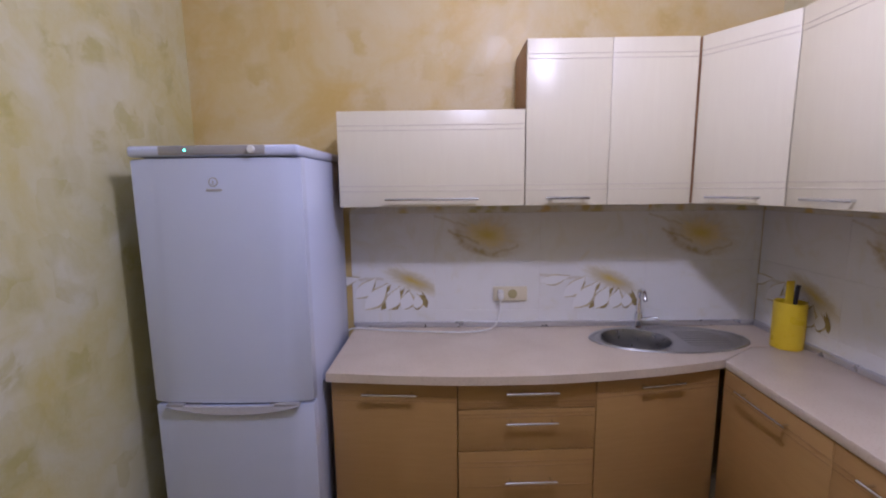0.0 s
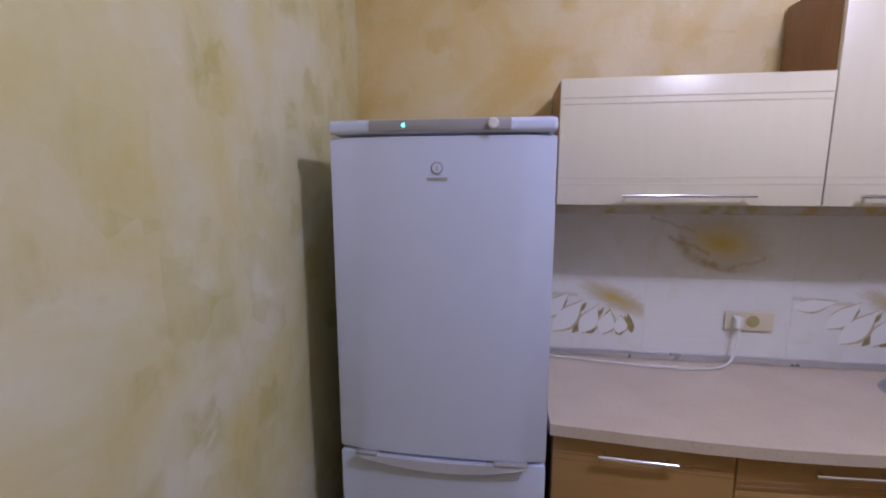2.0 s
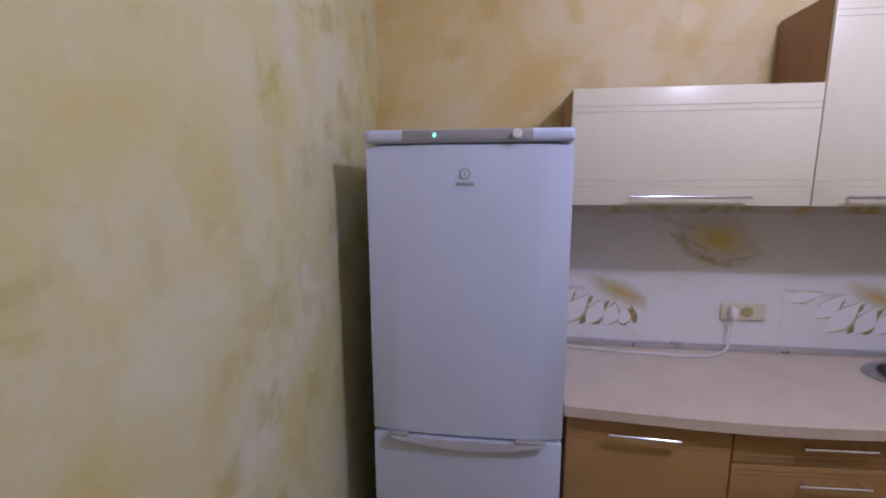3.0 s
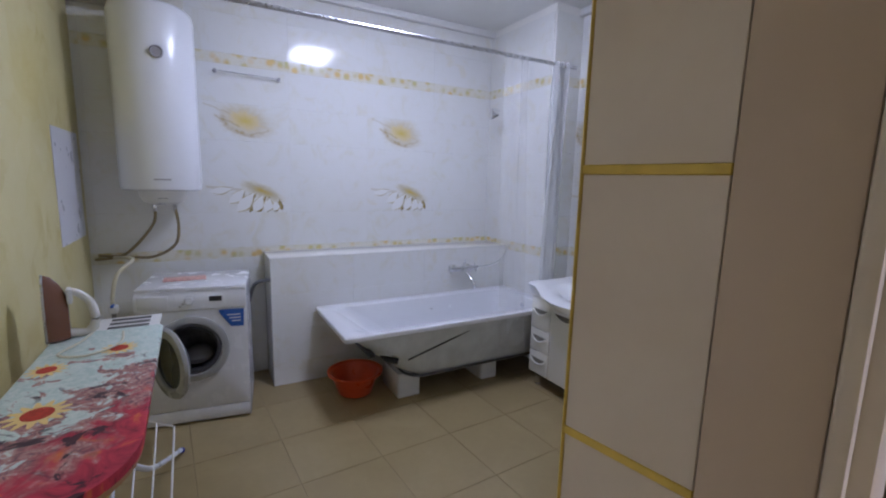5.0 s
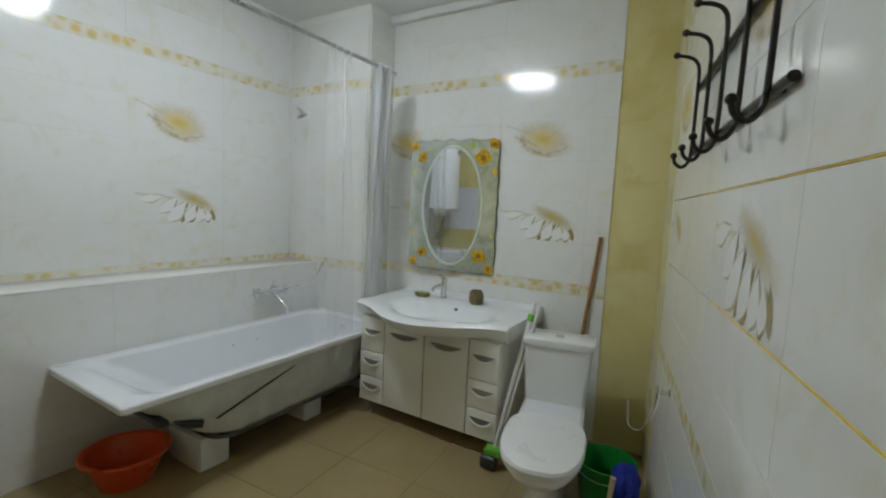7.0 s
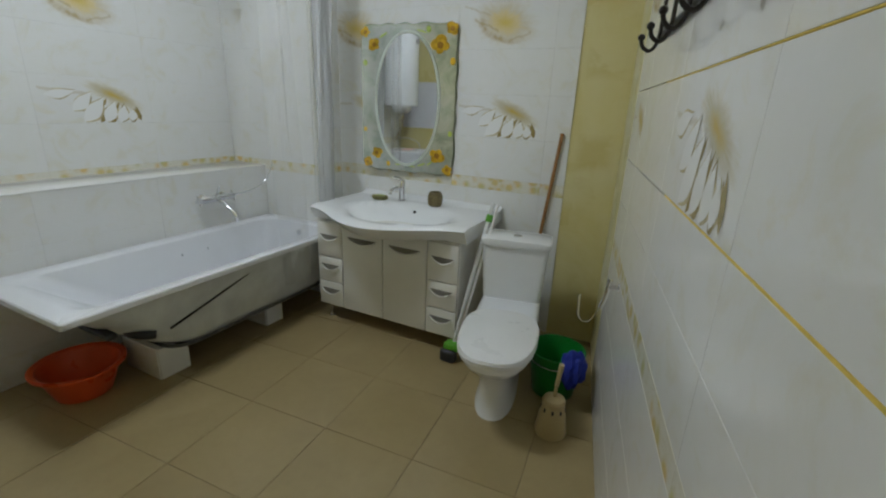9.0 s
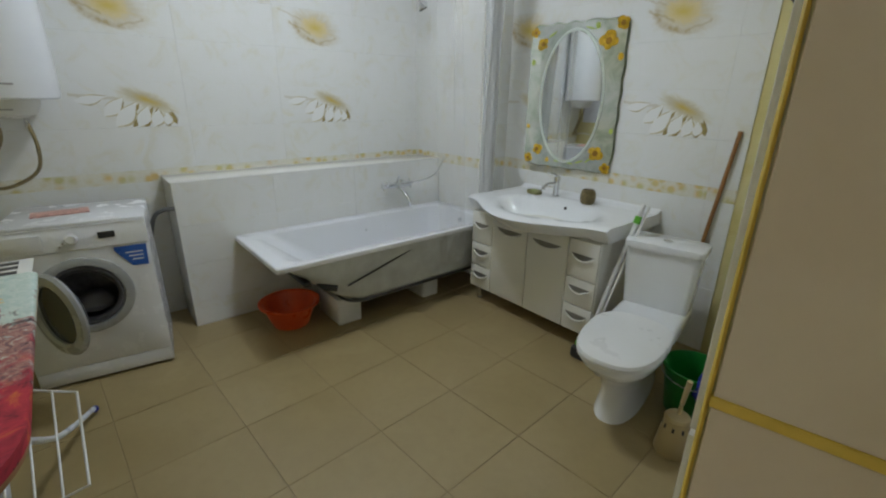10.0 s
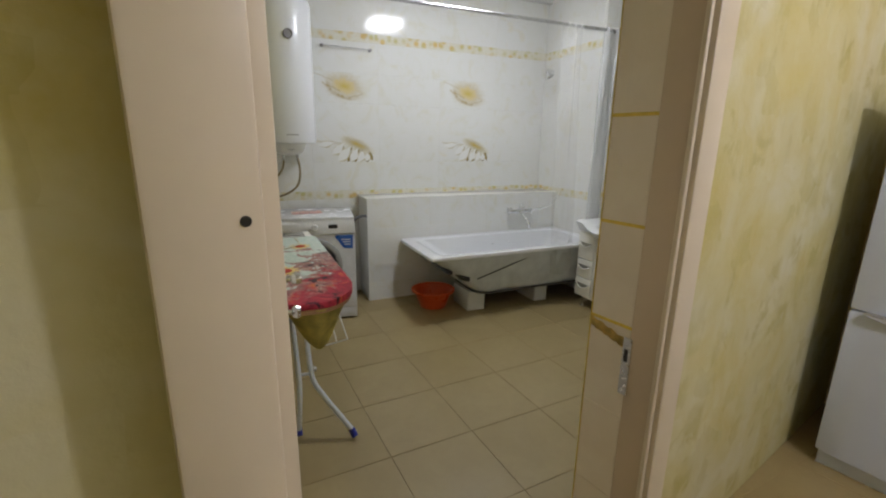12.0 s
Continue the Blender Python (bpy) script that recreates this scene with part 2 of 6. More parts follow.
def stone_top():
    k = Mat("beige_worktop", (0.62, 0.54, 0.42), 0.35)
    p = k.coords()
    k.colour(k.mix(k.ramp(k.noise(p, 120, 3), (0.55, (0, 0, 0)), (0.7, (0.5,) * 3)), k.ramp(k.noise(p, 6, 4), (0.3, (0.61, 0.51, 0.39)), (0.7, (0.67, 0.575, 0.455))), (0.48, 0.38, 0.26)))
    return k.m


WORKTOP = stone_top()
TRIM_GREY = plain("trim_aluminium", (0.62, 0.62, 0.64), 0.30, 0.7, 0.03, 3)

# ---- shapes ----


def add_box(bm, x0, x1, y0, y1, z0, z1, bevel=0.0, seg=2, m=None):
    vs = [bm.verts.new(p) for p in ((x0, y0, z0), (x1, y0, z0), (x1, y1, z0), (x0, y1, z0), (x0, y0, z1), (x1, y0, z1), (x1, y1, z1), (x0, y1, z1))]
    fs = [bm.faces.new([vs[i] for i in q]) for q in ((3, 2, 1, 0), (4, 5, 6, 7), (0, 1, 5, 4), (1, 2, 6, 5), (2, 3, 7, 6), (3, 0, 4, 7))]
    if m is not None:
        for v in vs:
            v.co = m @ v.co
    if bevel:
        edges = list({e for f in fs for e in f.edges})
        bmesh.ops.bevel(bm, geom=edges, offset=bevel, segments=seg, profile=0.5, affect="EDGES", clamp_overlap=True)
    return bm


def boxed(*a, **k):
    return add_box(bmesh.new(), *a, **k)


def add_prism(bm, outline, z0, z1, bevel=0.0, seg=2):
    """A plan outline, counter-clockwise, raised from z0 to z1."""
    lo, hi = [bm.verts.new((x, y, z0)) for x, y in outline], [bm.verts.new((x, y, z1)) for x, y in outline]
    n = len(outline)
    fs = [bm.faces.new(lo[::-1]), bm.faces.new(hi)] + [bm.faces.new((lo[i], lo[(i + 1) % n], hi[(i + 1) % n], hi[i])) for i in range(n)]
    if bevel:
        bmesh.ops.bevel(bm, geom=list(fs[1].edges) + list(fs[0].edges), offset=bevel, segments=seg, profile=0.5, affect="EDGES", clamp_overlap=True)
    return bm


def add_lathe(bm, profile, n=32, sx=1.0, sy=1.0, m=None, ends=True):
    """Rings of (radius, z) round the z axis, closed at both ends."""
    rings = []
    for r, z in profile:
        ring = [bm.verts.new((r * sx * math.cos(2 * math.pi * i / n), r * sy * math.sin(2 * math.pi * i / n), z)) for i in range(n)]
        rings.append(ring)
    for a, b in zip(rings, rings[1:]):
        for i in range(n):
            bm.faces.new((a[i], a[(i + 1) % n], b[(i + 1) % n], b[i]))
    if ends:
        bm.faces.new(rings[0][::-1])
        bm.faces.new(rings[-1])
    if m is not None:
        for ring in rings:
            for v in ring:
                v.co = m @ v.co
    return bm


def add_pierced(bm, outline, hole, z0, z1):
    """A plan outline raised from z0 to z1 with a hole through it."""
    loops = []
    for z in (z0, z1):
        pair = []
        for line in (outline, hole):
            vs = [bm.verts.new((x, y, z)) for x, y in line]
            pair.append((vs, [bm.edges.new((vs[i], vs[(i + 1) % len(vs)])) for i in range(len(vs))]))
        bmesh.ops.triangle_fill(bm, use_beauty=True, edges=pair[0][1] + pair[1][1])
        loops.append(pair)
    for (lo, _), (hi, _) in zip(*loops):
        for i in range(len(lo)):
            bm.faces.new((lo[i], lo[(i + 1) % len(lo)], hi[(i + 1) % len(lo)], hi[i]))
    return bm


def add_loft(bm, rings, close=True):
    """Skins rings of equal length."""
    rows = [[bm.verts.new(p) for p in ring] for ring in rings]
    n = len(rows[0])
    for a, b in zip(rows, rows[1:]):
        for i in range(n):
            bm.faces.new((a[i], a[(i + 1) % n], b[(i + 1) % n], b[i]))
    if close:
        bm.faces.new(rows[0][::-1])
        bm.faces.new(rows[-1])
    return bm


def smooth_path(points, per=6):
    """A smooth line through the points."""
    ps = [Vector(p) for p in points]
    if len(ps) < 3:
        return ps
    out = []
    for i in range(len(ps) - 1):
        p0, p1, p2, p3 = ps[max(i - 1, 0)], ps[i], ps[i + 1], ps[min(i + 2, len(ps) - 1)]
        for j in range(per):
            t = j / per
            out.append(0.5 * ((2 * p1) + (p2 - p0) * t + (2 * p0 - 5 * p1 + 4 * p2 - p3) * t * t + (3 * p1 - p0 - 3 * p2 + p3) * t ** 3))
    return out + [ps[-1]]


def add_tube(bm, points, radius, n=10, smooth=True):
    ps = smooth_path(points) if smooth else [Vector(p) for p in points]
    rings, up = [], Vector((0.02, 0.03, 1)).normalized()
    for i, p in enumerate(ps):
        d = (ps[min(i + 1, len(ps) - 1)] - ps[max(i - 1, 0)]).normalized()
        side = d.cross(up)
        if side.length < 0.05:
            side = d.cross(Vector((1, 0, 0)))
        side.normalize()
        top = side.cross(d)
        r = radius(i / (len(ps) - 1)) if callable(radius) else radius
        rings.append([p + r * (math.cos(2 * math.pi * k / n) * side + math.sin(2 * math.pi * k / n) * top) for k in range(n)])
    return add_loft(bm, rings)


def tubed(*a, **k):
    return add_tube(bmesh.new(), *a, **k)


def rounded(x0, x1, y0, y1, r, n=6):
    """A rectangle with round corners, counter-clockwise."""
    out = []
    for cx, cy, a0 in ((x1 - r, y1 - r, 0), (x0 + r, y1 - r, 90), (x0 + r, y0 + r, 180), (x1 - r, y0 + r, 270)):
        out += [(cx + r * math.cos(radians(a0 + 90 * i / n)), cy + r * math.sin(radians(a0 + 90 * i / n))) for i in range(n + 1)]
    return out


def mesh_of(name, bm, mats, shade=True):
    bmesh.ops.recalc_face_normals(bm, faces=bm.faces)
    me = bpy.data.meshes.new(name)
    bm.to_mesh(me)
    bm.free()
    for k in mats if isinstance(mats, (list, tuple)) else [mats]:
        me.materials.append(k)
    if shade:
        me.shade_smooth()
        me.set_sharp_from_angle(angle=radians(38))
    return me


def part(name, bm, material, parent, label=""):
    ob = new(name, mesh_of(name, bm, material))
    ob.parent = parent
    return tagged(ob, label) if label else ob


def thing(name, m, label, category, group=""):
    ob = new(name)
    ob.empty_display_size = 0.1
    ob.matrix_world = m
    return tagged(ob, label, category, group)


def single(name, bm, material, m, label, category, group="", kind=""):
    ob = new(name, mesh_of(name, bm, material))
    ob.matrix_world = m
    return tagged(ob, label, category, group, kind)


ORIGIN = Matrix.Identity(4)

# ---- structure ----
F, M, L, CEIL, END = -2.82, 1.405, -2.02, 2.92, 1.12   # far wall, mirror wall, left wall, ceiling, alcove end
HOOK_A, HOOK_B = (0.055, M), (0.483, -1.045)            # bathroom face of the door wall
DOOR_R, DOOR_L, DOOR_H = -2.195, -3.10, 2.06            # opening in the kitchen's frame


def wall(name, outline, z0, z1, material, label):
    return single(name, add_prism(bmesh.new(), outline, z0, z1), material, ORIGIN, label, "wall", kind="structure")


def along_hook(y):
    f = (y - HOOK_A[1]) / (HOOK_B[1] - HOOK_A[1])
    return (HOOK_A[0] + f * (HOOK_B[0] - HOOK_A[0]), y)


FACE = 0.07                                            # the door wall leans into the kitchen by this at the door
kr, kl = KP(FACE, DOOR_R), KP(FACE, DOOR_L)
br, bl = KP(-0.062, DOOR_R), KP(-0.07, DOOR_L)
bk_end, k_end = KP(-0.07, -3.95), KP(FACE, -4.6)
wall("wall_far", [(F - 0.15, L - 0.15), (F, L - 0.15), (F, M + 0.15), (F - 0.15, M + 0.15)], 0, CEIL, GROUT, "bathroom wall clad in glossy cream floral tiles")
wall("wall_mirror", [(F, M), (0.12, M), (0.12, M + 0.15), (F, M + 0.15)], 0, CEIL, BATH_YELLOW, "bathroom wall with tiles and a yellow painted strip")
wall("wall_alcove", [(F, END), (-1.97, END), (-1.97, M), (F, M)], 0, CEIL, GROUT, "tiled pipe casing at the end of the bathtub")
wall("wall_left", [(F, L - 0.15), (0.75, L - 0.15), (0.75, L), (F, L)], 0, CEIL, BATH_YELLOW, "bathroom wall painted mottled yellow")
wall("wall_door_long", [(HOOK_A[0], M + 0.14), HOOK_A, br, kr, KP(0, 0), KP(0, 0.15)], 0, CEIL, YELLOW, "thick wall between kitchen and bathroom, yellow plaster")
wall("wall_door_short", [bk_end, k_end, kl, bl], 0, CEIL, YELLOW, "yellow plastered wall beside the bathroom door")
wall("wall_door_head", [br, bl, kl, kr], DOOR_H, CEIL, YELLOW, "yellow plastered wall over the bathroom door")
wall("wall_kitchen_back", [KP(0, 0), KP(3.0, 0), KP(3.0, 0.15), KP(0, 0.15)], 0, CEIL, OCHRE, "kitchen wall of mottled yellow plaster")
wall("wall_kitchen_side", [KP(2.85, -4.6), KP(3.0, -4.6), KP(3.0, 0), KP(2.85, 0)], 0, CEIL, YELLOW, "kitchen side wall of mottled yellow plaster")
wall("wall_kitchen_rear", [KP(-0.1, -4.75), KP(3.0, -4.75), KP(3.0, -4.6), KP(-0.1, -4.6)], 0, CEIL, YELLOW, "plain kitchen rear wall of yellow plaster")
single("ceiling", add_prism(bmesh.new(), [(-3.1, -4.2), (4.6, -4.2), (4.6, 2.0), (-3.1, 2.0)], CEIL, CEIL + 0.12), CEILING, ORIGIN, "plain white painted ceiling", "ceiling", kind="structure")
floor = single("floor", add_prism(bmesh.new(), [(-3.1, -4.2), (4.6, -4.2), (4.6, 2.0), (-3.1, 2.0)], -0.15, -0.0027), FLOOR_JOINT, ORIGIN, "floor of large matt beige-brown ceramic tiles", "floor", kind="structure")

# ---- large things, kitchen ----


def fridge():
    f = thing("fridge", K(0.148, -0.686), "tall white two-door fridge freezer in the corner", "fridge")
    part("body", boxed(0.004, 0.596, 0.055, 0.63, 0.03, 1.70, 0.012), FRIDGE_WHITE, f)
    part("top_cap", boxed(0, 0.60, -0.006, 0.64, 1.70, 1.738, 0.012, 3), FRIDGE_WHITE, f)

    def bowed(z0, z1, dip_at=0):
        bm = bmesh.new()
        n = 12
        xs = [0.6 * i / n for i in range(n + 1)]
        front = [(x, 0.012 - 0.014 * (1 - ((x - 0.3) / 0.3) ** 2)) for x in xs]
        add_prism(bm, front + [(0.6, 0.055), (0.0, 0.055)], z0, z1, 0.008)
        return bm

    part("upper_door", bowed(0.792, 1.694), FRIDGE_WHITE, f)
    part("lower_door", bowed(0.075, 0.782), FRIDGE_WHITE, f)
    part("plinth", boxed(0.01, 0.59, 0.03, 0.06, 0.0, 0.07), FRIDGE_WHITE, f)
    panel = part("control_panel", boxed(0.115, 0.485, -0.010, 0.0, 1.706, 1.736, 0.003), GREY_PLASTIC, f, "grey control strip")
    part("knob", add_lathe(bmesh.new(), [(0.013, 0), (0.014, 0.008), (0.011, 0.012)], 20, m=pose(0.44, -0.010, 1.721, 90)), WHITE_PLASTIC, panel, "small white dial")
    part("indicator", boxed(0.205, 0.211, -0.012, -0.009, 1.718, 1.724), GREEN_LED, panel, "lit green indicator")
    bm = bmesh.new()
    top = [(0.05 + 0.5 * i / 16, 0.786 - 0.006 * math.sin(math.pi * i / 16)) for i in range(17)]
    low = [(0.05 + 0.5 * i / 16, 0.786 - 0.036 * math.sin(math.pi * i / 16) ** 0.7) for i in range(17)]
    vt, vl = [bm.verts.new((x, -0.012, z)) for x, z in top], [bm.verts.new((x, -0.016, z)) for x, z in low]
    bt, bl_ = [bm.verts.new((x, 0.02, z)) for x, z in top], [bm.verts.new((x, 0.02, z)) for x, z in low]
    for a, b in ((vt, vl), (bt, vt), (vl, bl_)):
        for i in range(16):
            bm.faces.new((a[i], a[i + 1], b[i + 1], b[i]))
    part("grip", bm, GRIP_GREY, f, "curved grey grip recess between the doors")
    for x0, x1 in ((0.05, 0.115), (0.455, 0.55)):
        part("grip_shadow", boxed(x0, x1, -0.0135, 0.01, 0.781, 0.791, 0.003), GREY_PLASTIC, f)
    part("badge", add_lathe(bmesh.new(), [(0.016, 0), (0.016, 0.0015)], 24, m=pose(0.295, -0.0025, 1.612, 90)), GREY_PLASTIC, f, "small round grey emblem")
    part("badge_ring", add_lathe(bmesh.new(), [(0.0125, 0), (0.0125, 0.002)], 24, m=pose(0.295, -0.0028, 1.612, 90)), FRIDGE_WHITE, f)
    part("badge_stem", boxed(0.2932, 0.2968, -0.0052, 0, 1.604, 1.617), GREY_PLASTIC, f)
    part("badge_bar", boxed(0.268, 0.322, -0.0035, 0, 1.580, 1.588), GREY_PLASTIC, f)
    return f


def emit(name, colour, strength):
    m = bpy.data.materials.new(name)
    m.use_nodes = True
    b = m.node_tree.nodes["Principled BSDF"]
    b.inputs["Base Color"].default_value = (*colour, 1)
    b.inputs["Emission Color"].default_value = (*colour, 1)
    b.inputs["Emission Strength"].default_value = strength
    return m


GREEN_LED = emit("green_led", (0.15, 1.0, 0.6), 6)
GRIP_GREY = plain("grip_grey", (0.50, 0.50, 0.56), 0.3)
fridge()


def bar_handle(parent, x0, x1, y, z):
    """A chrome bar on two posts, along x, in front of the face at y."""
    bm = tubed([(x0, y - 0.028, z), (x1, y - 0.028, z)], 0.0055, 10, False)
    part("handle", bm, CHROME, parent, "chrome bar handle")
    for x in (x0 + 0.022, x1 - 0.022):
        part("handle_post", tubed([(x, y - 0.028, z), (x, y, z)], 0.0045, 8, False), CHROME, parent)


def front(parent, name, x0, x1, z0, z1, y, material, lines=(), handle=None):
    """A cabinet front with rounded edges and milled lines."""
    d = part(name, boxed(x0 + 0.001, x1 - 0.001, y, y + 0.018, z0 + 0.001, z1 - 0.001, 0.002), material, parent)
    for z in lines:
        part("groove", boxed(x0 + 0.004, x1 - 0.004, y - 0.0012, y + 0.002, z - 0.0022, z + 0.0022, 0.001, 1), GROOVE[material.name], d)
    if handle:
        bar_handle(d, *handle[:2], y, handle[2])
    return d


GROOVE = {CREAM_FRONT.name: plain("cream_groove", (0.68, 0.61, 0.47), 0.5), WOOD_FRONT.name: plain("wood_groove", (0.34, 0.19, 0.065), 0.5)}


def wall_unit(x0, x1, z0, z1, doors, label):
    u = thing("wall_cabinet", K(x0, 0), label, "cabinet", "kitchen wall cabinets")
    w = x1 - x0
    part("carcass", boxed(0, w, -0.295, -0.012, z0 + 0.004, z1, 0.002), WOOD_SIDE, u, "brown carcass")
    for a, b, h in doors:
        front(u, "door", a, b, z0, z1, -0.315, CREAM_FRONT, (z0 + 0.068, z0 + 0.090, z1 - 0.060, z1 - 0.080), h)
    return u


wall_unit(0.79, 1.59, 1.50, 1.905, [(0, 0.80, (0.20, 0.60, 1.532))], "low cream flap-door wall cabinet with a long bar handle")
wall_unit(1.592, 2.30, 1.50, 2.185, [(0, 0.354, (0.085, 0.27, 1.532)), (0.354, 0.708, (0.09, 0.265, 1.532))], "tall cream two-door wall cabinet")


def corner_unit():
    u = thing("wall_cabinet", K(2.302, 0), "tall cream corner wall cabinet with a slanted door", "cabinet", "kitchen wall cabinets")
    part("carcass", add_prism(bmesh.new(), [(0.0, -0.012), (0.0, -0.295), (0.012, -0.295), (0.205, -0.585), (0.205, -0.60), (0.538, -0.60), (0.538, -0.012)], 1.504, 2.185), WOOD_SIDE, u)
    a, b = Vector((0.004, -0.315, 0)), Vector((0.185, -0.605, 0))
    w = (b - a).length
    holder = part("door", boxed(0.002, w - 0.002, 0, 0.018, 1.502, 2.183, 0.003), CREAM_FRONT, u)
    holder.matrix_local = Matrix.Translation(a) @ Matrix.Rotation(math.atan2(b.y - a.y, b.x - a.x), 4, "Z")
    for z in (1.568, 1.59, 2.125, 2.105):
        part("groove", boxed(0.004, w - 0.004, -0.0012, 0.002, z - 0.0022, z + 0.0022, 0.001, 1), GROOVE[CREAM_FRONT.name], holder)
    bar_handle(holder, 0.07, w - 0.07, 0, 1.532)


corner_unit()
u = thing("wall_cabinet", K(2.49, -0.602, 0, 270), "tall cream wall cabinet on the side wall", "cabinet", "kitchen wall cabinets")
part("carcass", boxed(0, 0.80, 0.02, 0.348, 1.504, 2.185, 0.002), WOOD_SIDE, u)
front(u, "door", 0, 0.40, 1.50, 2.185, 0.0, CREAM_FRONT, (1.568, 1.59, 2.125, 2.105), (0.10, 0.30, 1.532))
front(u, "door", 0.40, 0.80, 1.50, 2.185, 0.0, CREAM_FRONT, (1.568, 1.59, 2.125, 2.105), (0.50, 0.70, 1.532))

BT = 0.82  # top of the base cabinets


def base_unit(x0, x1, fronts, label, y0=-0.555, turn=0.0, top=BT):
    """A base cabinet whose front starts at x0, y0 and runs at a small turn, as the bowed row does."""
    u = thing("base_cabinet", K(x0, y0, 0, turn) @ pose(0, 0.555, 0), label, "cabinet", "kitchen base cabinets")
    w = x1 - x0
    part("carcass", boxed(0, w, -0.535, -0.16, 0.10, top, 0.002), WOOD_SIDE, u)
    part("plinth", boxed(0.005, w - 0.005, -0.49, -0.475, 0.0, 0.10), WOOD_SIDE, u)
    for name, z0, z1, lines, h in fronts:
        front(u, name, 0, w, z0, z1, -0.555, WOOD_FRONT, lines, h)
    return u


base_unit(0.78, 1.29, [("door", 0.10, BT, (0.755, 0.735), (0.13, 0.35, 0.770))], "caramel wood base cabinet with one door", -0.555, -3.0)
base_unit(1.292, 1.85, [("drawer", 0.70, BT, (0.728, 0.712), (0.19, 0.40, 0.775)), ("drawer", 0.52, 0.698, (0.665, 0.68), (0.19, 0.40, 0.648)), ("drawer", 0.10, 0.518, (0.45, 0.47, 0.36), (0.19, 0.40, 0.392))], "caramel wood base cabinet with three drawers", -0.582, 2.5)
base_unit(1.852, 2.415, [("door", 0.10, BT, (0.755, 0.735), (0.18, 0.38, 0.775))], "caramel wood base cabinet under the sink", -0.557, 11.0, 0.66)
u = thing("base_cabinet", K(2.412, -0.45, 0, 270), "caramel wood base cabinet on the side wall", "cabinet", "kitchen base cabinets")
part("carcass", boxed(0.0, 1.60, 0.02, 0.43, 0.10, BT, 0.002), WOOD_SIDE, u)
part("plinth", boxed(0.0, 1.6, 0.06, 0.075, 0.0, 0.10), WOOD_SIDE, u)
for i in range(3):
    front(u, "door", 0.02 + 0.525 * i, 0.545 + 0.525 * i, 0.10, BT, 0.0, WOOD_FRONT, (0.755, 0.735), (0.13 + 0.525 * i, 0.39 + 0.525 * i, 0.77))


def ring_at(x, y, rx, ry, n=40):
    return [(x + rx * math.cos(2 * math.pi * i / n), y + ry * math.sin(2 * math.pi * i / n)) for i in range(n)]


def worktop():
    t = thing("worktop", K(0, 0), "beige stone-look worktop with a bowed front edge", "worktop")
    frontline = [(p.x, p.y) for p in smooth_path([(0.768, -0.580, 0), (1.27, -0.618, 0), (1.71, -0.604, 0), (2.10, -0.545, 0), (2.405, -0.470, 0)], 5)]
    part("long_slab", add_pierced(bmesh.new(), frontline + [(2.62, -0.32), (2.845, -0.32), (2.845, -0.006), (0.768, -0.006)], ring_at(2.142, -0.22, 0.168, 0.150), BT + 0.002, 0.858), WORKTOP, t)
    part("short_slab", add_prism(bmesh.new(), [(2.409, -0.472), (2.40, -2.08), (2.845, -2.08), (2.845, -0.322), (2.623, -0.322)], BT + 0.002, 0.858, 0.006), WORKTOP, t)
    part("wall_trim", boxed(0.768, 2.845, -0.024, -0.008, 0.8582, 0.888, 0.006), TRIM_GREY, t, "grey metal wall trim")
    part("wall_trim", boxed(2.824, 2.844, -2.08, -0.026, 0.8582, 0.888, 0.006), TRIM_GREY, t, "grey metal wall trim")


worktop()

# ---- large things, bathroom ----


